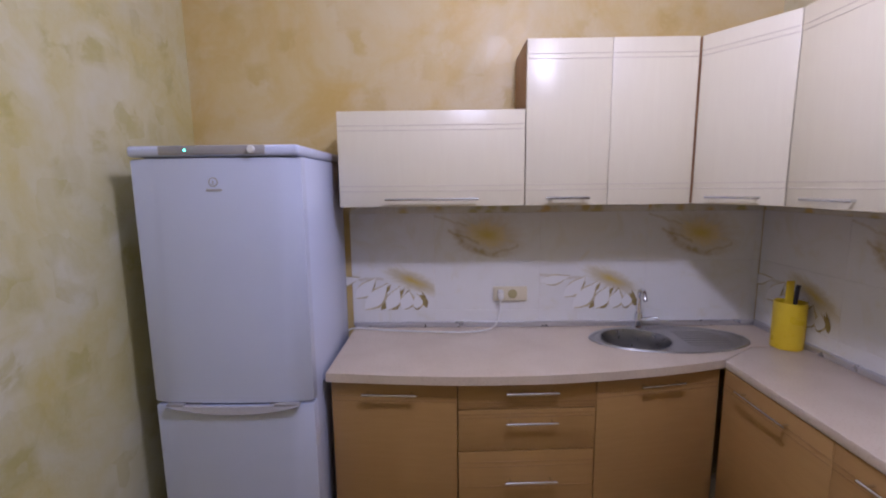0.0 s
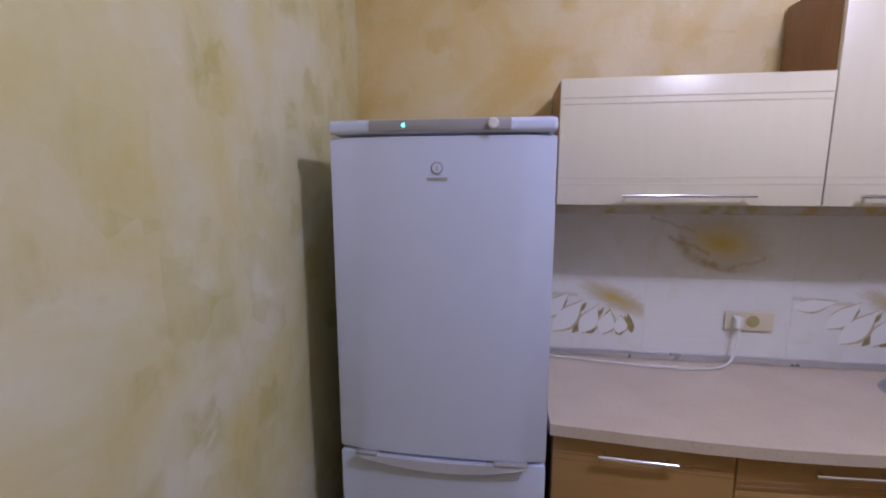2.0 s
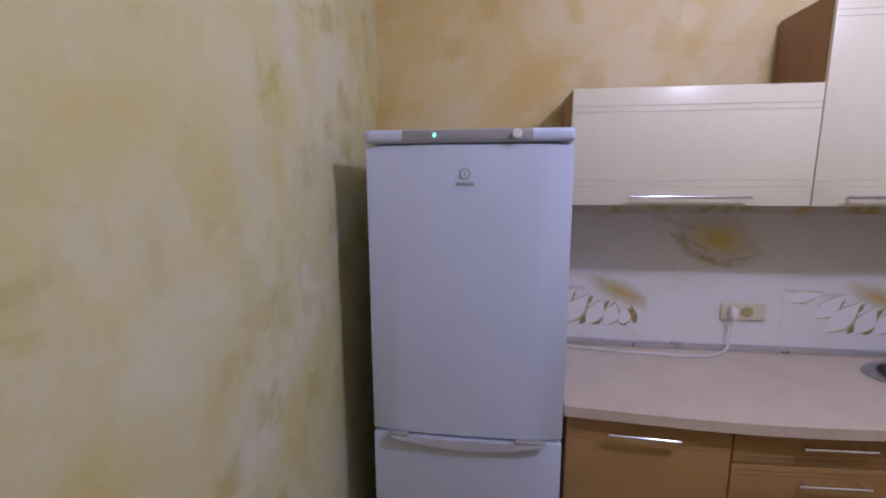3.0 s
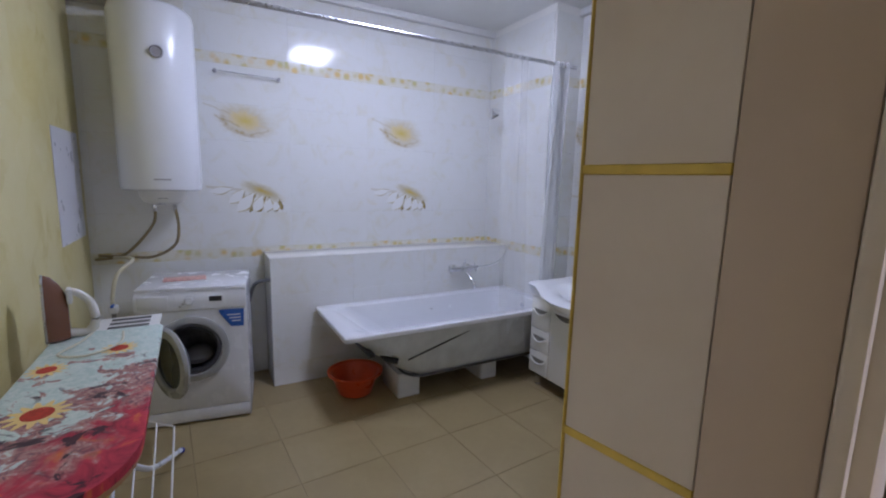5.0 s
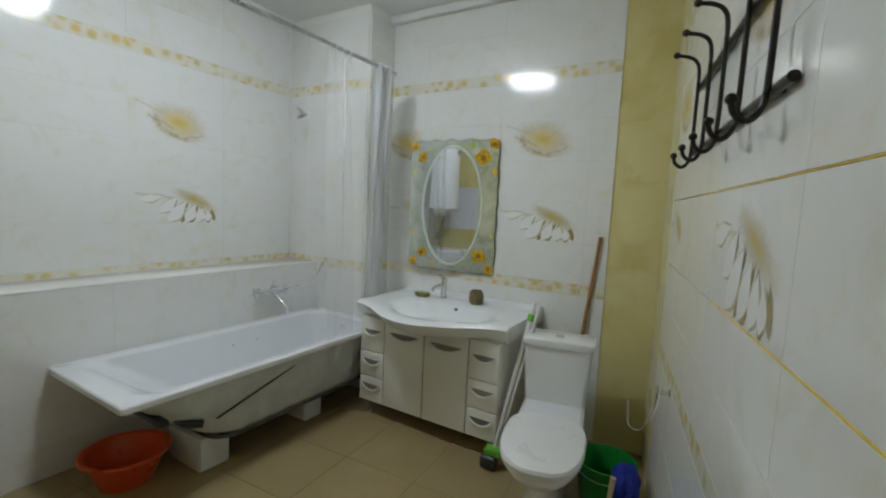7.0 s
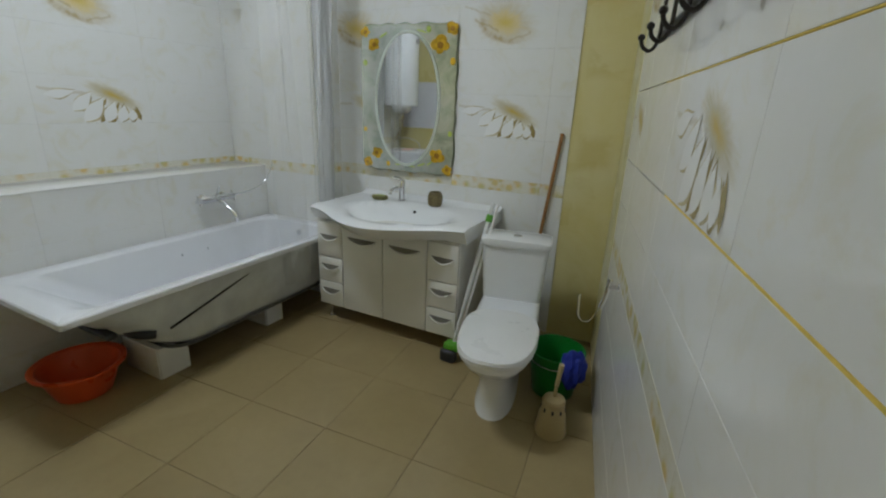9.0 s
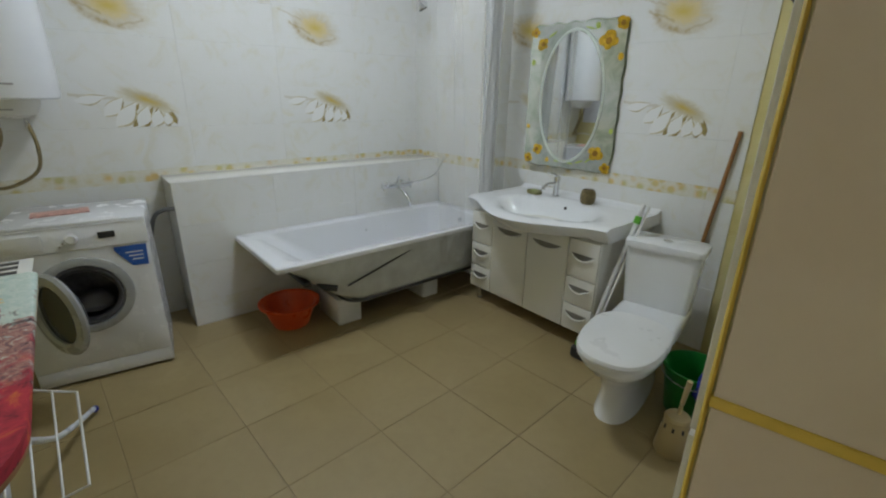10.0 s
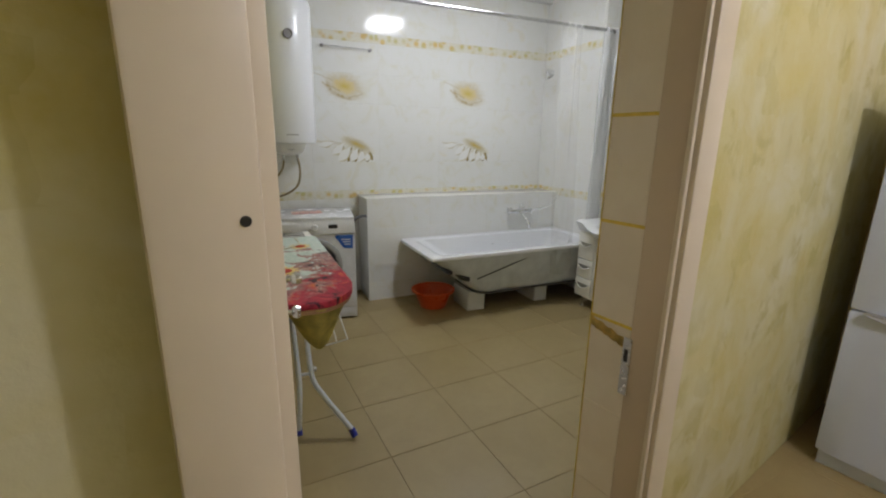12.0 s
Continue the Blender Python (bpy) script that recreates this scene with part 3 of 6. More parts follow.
def bathtub():
    t = thing("bathtub", pose(0, 0, 0), "white enamelled bathtub propped on tiled blocks, apron removed", "bathtub")
    x0, x1, y0, y1, z = -2.462, -1.693, -0.648, END - 0.012, 0.58
    bm = bmesh.new()

    def ring(inset, zz, r, head=0.0):
        return [Vector((x, y, zz)) for x, y in rounded(x0 + inset, x1 - inset, y0 + inset + head, y1 - inset, max(r, 0.004), 6)]

    rings = [ring(0.0, z - 0.03, 0.02), ring(0.0, z - 0.006, 0.02), ring(0.006, z, 0.02), ring(0.055, z, 0.10, 0.02), ring(0.072, z - 0.012, 0.12, 0.05),
             ring(0.095, z - 0.15, 0.14, 0.20), ring(0.125, z - 0.33, 0.15, 0.42), ring(0.17, z - 0.385, 0.12, 0.48)]
    add_loft(bm, rings, close=False)
    bm.faces.new(list(bm.verts)[-28:])
    part("basin", bm, ENAMEL, t, "white glossy basin and rim")
    bm = bmesh.new()
    add_loft(bm, [ring(0.030, z - 0.03, 0.10, 0.02), ring(0.06, z - 0.16, 0.14, 0.14), ring(0.09, z - 0.34, 0.15, 0.33), ring(0.13, z - 0.398, 0.12, 0.40)], close=False)
    bm.faces.new(list(bm.verts)[-28:])
    part("underside", bm, TUB_GREY, t, "rough grey-green underside")
    # lower edge of the tub, coloured much darker than the underside
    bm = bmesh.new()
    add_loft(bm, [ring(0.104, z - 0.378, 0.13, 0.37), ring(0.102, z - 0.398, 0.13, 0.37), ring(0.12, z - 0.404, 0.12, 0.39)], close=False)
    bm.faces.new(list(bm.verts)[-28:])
    part("base_pan", bm, plain("base_dark", (0.10, 0.10, 0.10), 0.7, vary=0.3, scale=14), t, "dark lower edge")
    part("support_beam", boxed(x0 + 0.1, x1 - 0.03, y0 + 0.16, y0 + 0.20, z - 0.16, z - 0.135, 0.004, m=Matrix.Translation((0, 0, 0))), DARK, t)
    part("drain_pipe", tubed([(x1 - 0.20, y0 + 0.28, z - 0.17), (x1 - 0.10, y0 + 0.30, z - 0.21), (x1 - 0.055, y0 + 0.37, z - 0.23)], 0.02), DARK, t, "black bracket")
    part("brace", tubed([(x1 - 0.072, y0 + 0.45, z - 0.24), (x1 - 0.052, y0 + 0.78, z - 0.135), (x1 - 0.050, y0 + 1.05, z - 0.05)], 0.006), DARK, t, "thin dark brace rod")
    part("overflow", add_lathe(bmesh.new(), [(0.022, 0), (0.022, 0.004), (0.01, 0.006)], 20, m=pose(-2.08, y1 - 0.088, z - 0.08, 90)), CHROME, t)
    for yy in (0.28, 0.46):
        part("rim_bolt", add_lathe(bmesh.new(), [(0.006, 0), (0.005, 0.003)], 12, m=pose(x0 + 0.11, yy, z - 0.10, 0, 70)), CHROME, t)
    return t


TUB_GREY = plain("tub_underside", (0.62, 0.65, 0.66), 0.6, vary=0.12, scale=9, bump=0.3)
bathtub()
for y0, y1 in ((-0.205, -0.045), (0.50, 0.635)):
    b = thing("tiled_block", pose(0, 0, 0), "cream tiled block that holds up the bathtub", "support block", "bathtub support blocks")
    part("core", boxed(-2.20, -1.905, y0 + 0.005, y1 - 0.005, 0, 0.178), GROUT, b)
    part("tile", boxed(-1.905, -1.897, y0, y1, 0.002, 0.182, 0.002), TILE, b)
    part("tile", boxed(-2.20, -1.906, y0 - 0.006, y0 + 0.002, 0.002, 0.182, 0.002), TILE, b)
    part("tile", boxed(-2.20, -1.906, y1 - 0.002, y1 + 0.006, 0.002, 0.182, 0.002), TILE, b)


def washer():
    w = thing("washing_machine", pose(-2.118, -1.150, 0, 0, 0, -8), "white front-loading washing machine with its door open", "washing machine")
    # local: front face at x = 0, going left towards -y
    WDT, H, D = 0.595, 0.87, 0.50
    bm = boxed(-D, -0.012, -WDT, 0, 0.012, H - 0.02)
    bmesh.ops.delete(bm, geom=[f for f in bm.faces if f.normal.x > 0.9 or f.calc_center_median().x > -0.02], context="FACES_ONLY")
    bmesh.ops.solidify(bm, geom=list(bm.faces), thickness=0.004)
    part("body", bm, WASHER_WHITE, w)
    part("lid", boxed(-D, -0.018, -WDT, 0, H - 0.021, H, 0.008), WASHER_WHITE, w)
    hole, rim = [], []
    for i in range(48):
        a = 2 * math.pi * i / 48
        cc, ss = math.cos(a), math.sin(a)
        y0, y1, z0, z1 = -WDT + 0.002, -0.002, 0.10, H - 0.135
        k = min(((y1 if cc > 0 else y0) + 0.31) / cc if abs(cc) > 1e-6 else 9, ((z1 if ss > 0 else z0) - 0.49) / ss if abs(ss) > 1e-6 else 9)
        rim.append((-0.31 + k * cc, 0.49 + k * ss))
        hole.append((-0.31 + 0.162 * cc, 0.49 + 0.162 * ss))
    for ya, za in ((-WDT + 0.002, 0.10), (-0.002, 0.10), (-0.002, H - 0.135), (-WDT + 0.002, H - 0.135)):
        i = min(range(48), key=lambda n: (rim[n][0] - ya) ** 2 + (rim[n][1] - za) ** 2)
        rim[i] = (ya, za)
    bm = bmesh.new()
    add_loft(bm, [[Vector((-0.02, y, z)) for y, z in rim], [Vector((-0.003, y, z)) for y, z in rim], [Vector((0, -0.31 + (y + 0.31) * 0.985, 0.49 + (z - 0.49) * 0.985)) for y, z in rim], [Vector((0, y, z)) for y, z in hole], [Vector((-0.02, y, z)) for y, z in hole]], close=False)
    part("front_panel", bm, WASHER_WHITE, w)
    bm = bmesh.new()
    add_loft(bm, [[Vector((xx, yy, zz)) for xx, zz in ((-0.06, H - 0.132), (0.004, H - 0.132), (0.003, H - 0.09), (-0.004, H - 0.05), (-0.022, H - 0.018), (-0.06, H - 0.018))] for yy in (-WDT, -WDT + 0.006, -0.006, 0.0)])
    part("control_panel", bm, WASHER_WHITE, w)
    part("kick_panel", boxed(-0.02, -0.002, -WDT + 0.004, -0.004, 0.02, 0.097, 0.004), WASHER_WHITE, w)
    c = (-0.31, 0.49)
    face = pose(0.0, c[0], c[1], 0, 90)
    part("door_ring", add_lathe(bmesh.new(), [(0.205, -0.004), (0.205, 0.010), (0.195, 0.016), (0.165, 0.014), (0.160, 0.0), (0.160, -0.004)], 40, m=face, ends=False), PORT_GREY, w, "pale grey porthole ring")
    bm = bmesh.new()
    add_lathe(bm, [(0.158, 0.008), (0.150, 0.012), (0.138, 0.004), (0.130, -0.01)], 36, m=face, ends=False)
    part("gasket", bm, RUBBER, w, "grey rubber door gasket")
    bm = bmesh.new()
    n = 32
    rings = []
    for r, x in ((0.134, 0.013), (0.130, -0.015), (0.150, -0.02), (0.150, -0.24)):
        rings.append([Vector((x, c[0] + r * math.cos(2 * math.pi * i / n), c[1] + r * math.sin(2 * math.pi * i / n))) for i in range(n)])
    add_loft(bm, rings, close=False)
    part("drum", bm, DRUM, w, "dark steel drum")
    part("drum_back", add_lathe(bmesh.new(), [(0.15, 0), (0.15, 0.004), (0.02, 0.012)], 32, m=pose(-0.235, c[0], c[1], 0, 90)), DRUM, w)
    part("laundry", add_lathe(bmesh.new(), [(0.10, 0), (0.11, 0.03), (0.07, 0.07), (0.02, 0.08)], 14, 1.0, 0.8, m=pose(-0.16, c[0] + 0.01, c[1] - 0.12)), plain("grey_laundry", (0.25, 0.25, 0.27), 0.8), w)
    d = part("door", add_lathe(bmesh.new(), [(0.200, 0.0), (0.205, 0.012), (0.195, 0.026), (0.158, 0.032), (0.146, 0.022), (0.150, 0.004)], 40, ends=False), PORT_GREY, w, "open round porthole door with a pale grey frame")
    d.matrix_local = pose(0.035, c[0] - 0.19, c[1], 0, 0, 36) @ pose(0.195, 0, 0, 90, 0, 0)
    part("glass", add_lathe(bmesh.new(), [(0.146, 0.010), (0.135, -0.010), (0.115, -0.045), (0.08, -0.058), (0.02, -0.06)], 36), PORT_GLASS, d, "dark bulging door glass")
    part("knob", add_lathe(bmesh.new(), [(0.026, 0), (0.026, 0.012), (0.020, 0.020), (0.016, 0.020)], 28, m=pose(0.004, -0.31, H - 0.075, 0, 90)), WASHER_WHITE, w, "white programme dial")
    part("display", boxed(0.003, 0.0065, -0.205, -0.135, H - 0.088, H - 0.056, 0.002), DARK, w, "small black display")
    for yy, zz in ((-0.345, 0.035), (-0.36, 0.05)):
        part("button", add_lathe(bmesh.new(), [(0.006, 0), (0.006, 0.004)], 14, m=pose(0.004, yy, H - 0.06 - zz, 0, 90)), GREY_PLASTIC, w)
    part("detergent_drawer", boxed(0.002, 0.008, -0.575, -0.42, H - 0.115, H - 0.04, 0.004), WASHER_WHITE, w)
    part("sticker", add_prism(bmesh.new(), [(-0.155, H - 0.145), (-0.155, H - 0.165), (-0.09, H - 0.255), (-0.02, H - 0.258), (-0.015, H - 0.145)], 0, 0.0012), BLUE_STICKER, w, "blue sticker").matrix_local = Matrix(((0, 0, 1, 0.0006), (1, 0, 0, 0), (0, 1, 0, 0), (0, 0, 0, 1)))
    for i in range(3):
        part("sticker_line", boxed(0.0014, 0.0024, -0.11 + 0.012 * i, -0.035, H - 0.185 - 0.02 * i, H - 0.178 - 0.02 * i), WASHER_WHITE, w)
    for y in (-0.05, -WDT + 0.05):
        part("foot", add_lathe(bmesh.new(), [(0.02, 0), (0.02, 0.014)], 14, m=pose(-0.06, y, 0)), DARK, w)
    return w


WASHER_WHITE = plain("washer_white", (0.77, 0.78, 0.81), 0.25, vary=0.02)
PORT_GREY = plain("porthole_grey", (0.40, 0.41, 0.41), 0.25, vary=0.04)
DRUM = plain("drum_steel", (0.16, 0.16, 0.165), 0.35, 0.8, 0.3, 30)
PORT_GLASS = plain("porthole_glass", (0.05, 0.055, 0.06), 0.05)
BLUE_STICKER = plain("blue_sticker", (0.03, 0.12, 0.50), 0.3, vary=0.1)
washer()


def boiler():
    b = thing("water_heater", pose(F + 0.235, -1.575, 0), "white cylindrical electric water heater hung on the wall", "water heater")
    r = 0.225
    part("tank", add_lathe(bmesh.new(), [(0.10, 2.545), (r - 0.035, 2.53), (r - 0.008, 2.505), (r, 2.47), (r, 1.462), (r - 0.006, 1.442), (r - 0.02, 1.436)][::-1], 48), BOILER_WHITE, b)
    part("bottom_cap", add_lathe(bmesh.new(), [(0.07, 1.345), (0.11, 1.362), (0.13, 1.40), (0.135, 1.437)], 36), WHITE_PLASTIC, b, "rounded white bottom cap")
    part("dial", add_lathe(bmesh.new(), [(0.036, 0), (0.036, 0.012), (0.030, 0.016), (0.026, 0.006)], 28, m=pose(r * 0.985, r * 0.12, 2.235, 0, 90, 7)), GREY_PLASTIC, b, "round grey thermometer")
    part("badge", boxed(r * 0.985, r * 0.985 + 0.004, -0.03, 0.06, 1.50, 1.508), GREY_PLASTIC, b)
    part("smile_mark", boxed(0.126, 0.134, -0.02, 0.03, 1.385, 1.39), GREY_PLASTIC, b)
    for y in (-0.05, 0.06):
        part("pipe_stub", tubed([(0.02, y, 1.36), (0.02, y, 1.30)], 0.011, 10, False), STEEL, b)
    return b


BOILER_WHITE = plain("heater_enamel", (0.80, 0.81, 0.83), 0.22, vary=0.02)
boiler()


def vanity():
    v = thing("vanity_cabinet", pose(-1.70, 0.80, 0), "white glossy vanity cabinet with drawers and scoop handles", "cabinet")
    W, D = 1.04, M - 0.80 - 0.012
    part("carcass", boxed(0, W, 0.02, D, 0.11, 0.705, 0.004), WHITE_DOOR, v)

    def scoop(parent, x0, x1, z):
        """A half-moon grip; a flat dark plate paints the shade inside it."""
        bm = bmesh.new()
        n = 14
        xs = [x0 + (x1 - x0) * i / n for i in range(n + 1)]
        depth = lambda i: 0.030 * math.sin(math.pi * i / n) ** 0.8
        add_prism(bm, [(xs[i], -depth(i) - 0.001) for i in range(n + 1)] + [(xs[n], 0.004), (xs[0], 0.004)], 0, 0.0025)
        g = part("grip", bm, SCOOP_SHADE, parent, "half-moon grip, the shade inside it coloured dark")
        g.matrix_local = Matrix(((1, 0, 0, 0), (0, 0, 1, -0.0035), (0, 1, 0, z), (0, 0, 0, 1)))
        bm = tubed([(xs[i], -0.006 - 0.010 * math.sin(math.pi * i / n), z - depth(i) - 0.003) for i in range(n + 1)], 0.006, 8, False)
        part("grip_lip", bm, WHITE_DOOR, parent)

    cols = [(0.0, 0.205), (0.205, 0.52), (0.52, 0.835), (0.835, W)]
    for x0, x1 in (cols[0], cols[3]):
        for z0, z1 in ((0.11, 0.285), (0.285, 0.46), (0.46, 0.702)):
            d = part("drawer", boxed(x0 + 0.003, x1 - 0.003, 0, 0.019, z0 + 0.003, z1 - 0.003, 0.004), WHITE_DOOR, v)
            scoop(d, x0 + 0.03, x1 - 0.03, z1 - 0.055 if z1 < 0.6 else 0.610)
    for x0, x1 in cols[1:3]:
        d = part("door", boxed(x0 + 0.003, x1 - 0.003, 0, 0.019, 0.113, 0.699, 0.004), WHITE_DOOR, v)
        scoop(d, x0 + 0.05, x1 - 0.05, 0.622)
    for x in (0.06, W - 0.06):
        for y in (0.05, D - 0.06):
            part("leg", add_lathe(bmesh.new(), [(0.018, 0), (0.018, 0.01), (0.012, 0.014), (0.012, 0.10), (0.020, 0.108), (0.020, 0.112)], 16, m=pose(x, y, 0)), CHROME, v, "short chrome leg")
    return v


SCOOP_SHADE = plain("scoop_shadow", (0.20, 0.19, 0.16), 0.5)
vanity()


def washbasin():
    s = thing("washbasin", pose(-1.70, 0.80, 0), "white ceramic washbasin with a bowed front on the cabinet", "sink")
    x0, x1, yb = -0.03, 1.075, M - 0.80 - 0.008
    n = 24

    def edge(x):
        u = (x - x0) / (x1 - x0)
        return -0.025 - 0.24 * max(0.0, math.sin(math.pi * min(1, max(0, (u - 0.02) / 0.96)))) ** 1.6

    xs = [x0 + (x1 - x0) * i / n for i in range(n + 1)]
    ny = 14
    cx, cy = 0.545, 0.14
    bm = bmesh.new()
    grid = []
    for x in xs:
        row = []
        for j in range(ny + 1):
            y = yb + (edge(x) - yb) * j / ny
            d = math.hypot((x - cx) / 0.36, (y - cy) / 0.235)
            z = 0.802 - (0.13 * (1 - d * d) ** 0.7 if d < 1 else 0.0) + (0.022 if j == 0 else 0.0) - (0.012 if j == ny else 0)
            row.append(bm.verts.new((x, y, z)))
        grid.append(row)
    for a, b in zip(grid, grid[1:]):
        for j in range(ny):
            bm.faces.new((a[j], a[j + 1], b[j + 1], b[j]))
    low = [bm.verts.new((x, edge(x) + 0.008, 0.778)) for x in xs]
    low2 = [bm.verts.new((x, max(edge(x) * 0.62, edge(x) + 0.10) if edge(x) < -0.05 else 0.02, 0.709)) for x in xs]
    for i in range(n):
        bm.faces.new((grid[i][ny], low[i], low[i + 1], grid[i + 1][ny]))
        bm.faces.new((low[i], low2[i], low2[i + 1], low[i + 1]))
    for g, i in ((0, 0), (n, n)):
        back = bm.verts.new((xs[i], yb, 0.73))
        bm.faces.new([*grid[g], low[i], low2[i], back])
    part("basin", bm, CERAMIC, s)
    part("drain", add_lathe(bmesh.new(), [(0.022, 0), (0.022, 0.004), (0.012, 0.006)], 20, m=pose(cx, cy, 0.673)), CHROME, s)
    part("overflow_hole", add_lathe(bmesh.new(), [(0.011, 0), (0.011, 0.004)], 16, m=pose(cx, cy + 0.21, 0.762, 60)), DARK, s)
    return s


washbasin()


def toilet():
    t = thing("toilet", pose(-0.388, 1.0, 0, 0, 0, 11) @ pose(0, -1.0, 0), "white ceramic close-coupled toilet with closed lid", "toilet")

    def oval(cy, rx, ry_f, ry_b, z, n=28, sq=2.4):
        out = []
        for i in range(n):
            a = 2 * math.pi * i / n
            c, s_ = math.cos(a), math.sin(a)
            x = rx * math.copysign(abs(c) ** (2 / sq), c)
            y = (ry_b if s_ > 0 else ry_f) * math.copysign(abs(s_) ** (2 / sq), s_)
            out.append(Vector((x, cy + y, z)))
        return out

    bm = bmesh.new()
    add_loft(bm, [oval(0.62, 0.105, 0.28, 0.40, 0.0), oval(0.62, 0.10, 0.265, 0.40, 0.03), oval(0.62, 0.085, 0.235, 0.38, 0.12), oval(0.60, 0.105, 0.25, 0.38, 0.22),
                  oval(0.56, 0.155, 0.32, 0.36, 0.30), oval(0.52, 0.178, 0.335, 0.36, 0.355), oval(0.52, 0.180, 0.335, 0.36, 0.385)])
    part("bowl", bm, CERAMIC, t)
    bm = bmesh.new()
    add_loft(bm, [oval(0.50, 0.184, 0.335, 0.20, 0.387, sq=2.6), oval(0.50, 0.188, 0.338, 0.20, 0.395, sq=2.6), oval(0.50, 0.186, 0.336, 0.20, 0.405, sq=2.6)])
    part("seat", bm, WHITE_PLASTIC, t)
    bm = bmesh.new()
    add_loft(bm, [oval(0.50, 0.186, 0.338, 0.205, 0.408, sq=2.6), oval(0.50, 0.190, 0.342, 0.205, 0.414, sq=2.6), oval(0.50, 0.184, 0.335, 0.20, 0.428, sq=2.6), oval(0.50, 0.150, 0.295, 0.17, 0.434, sq=2.6)])
    part("lid", bm, WHITE_PLASTIC, t, "closed white lid")
    part("shelf", boxed(-0.17, 0.17, 0.70, 1.10, 0.30, 0.395, 0.03, 4), CERAMIC, t)
    bm = bmesh.new()
    add_loft(bm, [[Vector((x, y, 0.39)) for x, y in rounded(-0.165, 0.165, 0.915, 1.10, 0.03)], [Vector((x, y, 0.715)) for x, y in rounded(-0.185, 0.185, 0.90, 1.105, 0.03)]])
    part("cistern", bm, CERAMIC, t)
    part("cistern_lid", add_prism(bmesh.new(), rounded(-0.195, 0.195, 0.888, 1.112, 0.035), 0.717, 0.757, 0.012, 3), CERAMIC, t)
    part("flush_button", add_lathe(bmesh.new(), [(0.026, 0), (0.026, 0.006), (0.018, 0.008)], 24, m=pose(0, 1.0, 0.756)), CHROME, t, "round chrome flush button")
    return t


toilet()

# ---- door ----
frame_ = thing("door_frame", K(0, 0), "pale painted wooden frame of the bathroom door", "door frame")
tagged(frame_, kind="structure")
J = 0.035
FRONT = 0.165                                          # kitchen face of the frame
# the jamb at DOOR_R is coloured darker than the rest of the frame
JAMB_DARKER = plain("jamb_darker", (0.60, 0.49, 0.37), 0.4, vary=0.06)
part("jamb", boxed(0.066, FRONT - 0.026, DOOR_R - 0.012, DOOR_R - 0.001, 0, DOOR_H - J, 0.002), JAMB_DARKER, frame_)
part("jamb", boxed(-0.065, FRONT - 0.026, DOOR_L + 0.001, DOOR_L + J, 0, DOOR_H - J, 0.003), FRAME_PAINT, frame_)
part("head", boxed(-0.065, FRONT - 0.026, DOOR_L + 0.001, DOOR_R - 0.001, DOOR_H - J, DOOR_H - 0.001, 0.003), FRAME_PAINT, frame_)
part("stop", boxed(0.02, 0.045, DOOR_L + J, DOOR_L + J + 0.014, 0, DOOR_H - J, 0.002), FRAME_PAINT, frame_)
part("casing", boxed(FACE + 0.001, FRONT, DOOR_R - 0.004, DOOR_R + 0.078, 0, DOOR_H + 0.10, 0.008), FRAME_PAINT, frame_)
part("casing", boxed(FACE + 0.001, FRONT, DOOR_L - 0.10, DOOR_L + 0.012, 0, DOOR_H + 0.10, 0.008), FRAME_PAINT, frame_)
part("casing", boxed(FACE + 0.001, FRONT - 0.002, DOOR_L + 0.013, DOOR_R - 0.005, DOOR_H - 0.012, DOOR_H + 0.10, 0.008), FRAME_PAINT, frame_)
part("bead", boxed(FRONT - 0.025, FRONT - 0.013, DOOR_R - 0.018, DOOR_R - 0.004, 0, DOOR_H - J, 0.003), FRAME_PAINT, frame_)
part("strike_plate", boxed(0.050, 0.074, DOOR_R - 0.016, DOOR_R - 0.0125, 0.835, 0.995, 0.001, 1), STEEL, frame_, "steel strike plate")
part("strike_hole", boxed(0.056, 0.067, DOOR_R - 0.0172, DOOR_R - 0.015, 0.93, 0.965), DARK, frame_)
part("screw_cap", add_lathe(bmesh.new(), [(0.0062, 0), (0.0055, 0.002)], 16, m=pose(FRONT, DOOR_L - 0.008, 1.397, 0, 90)), DARK, frame_, "dark screw hole")


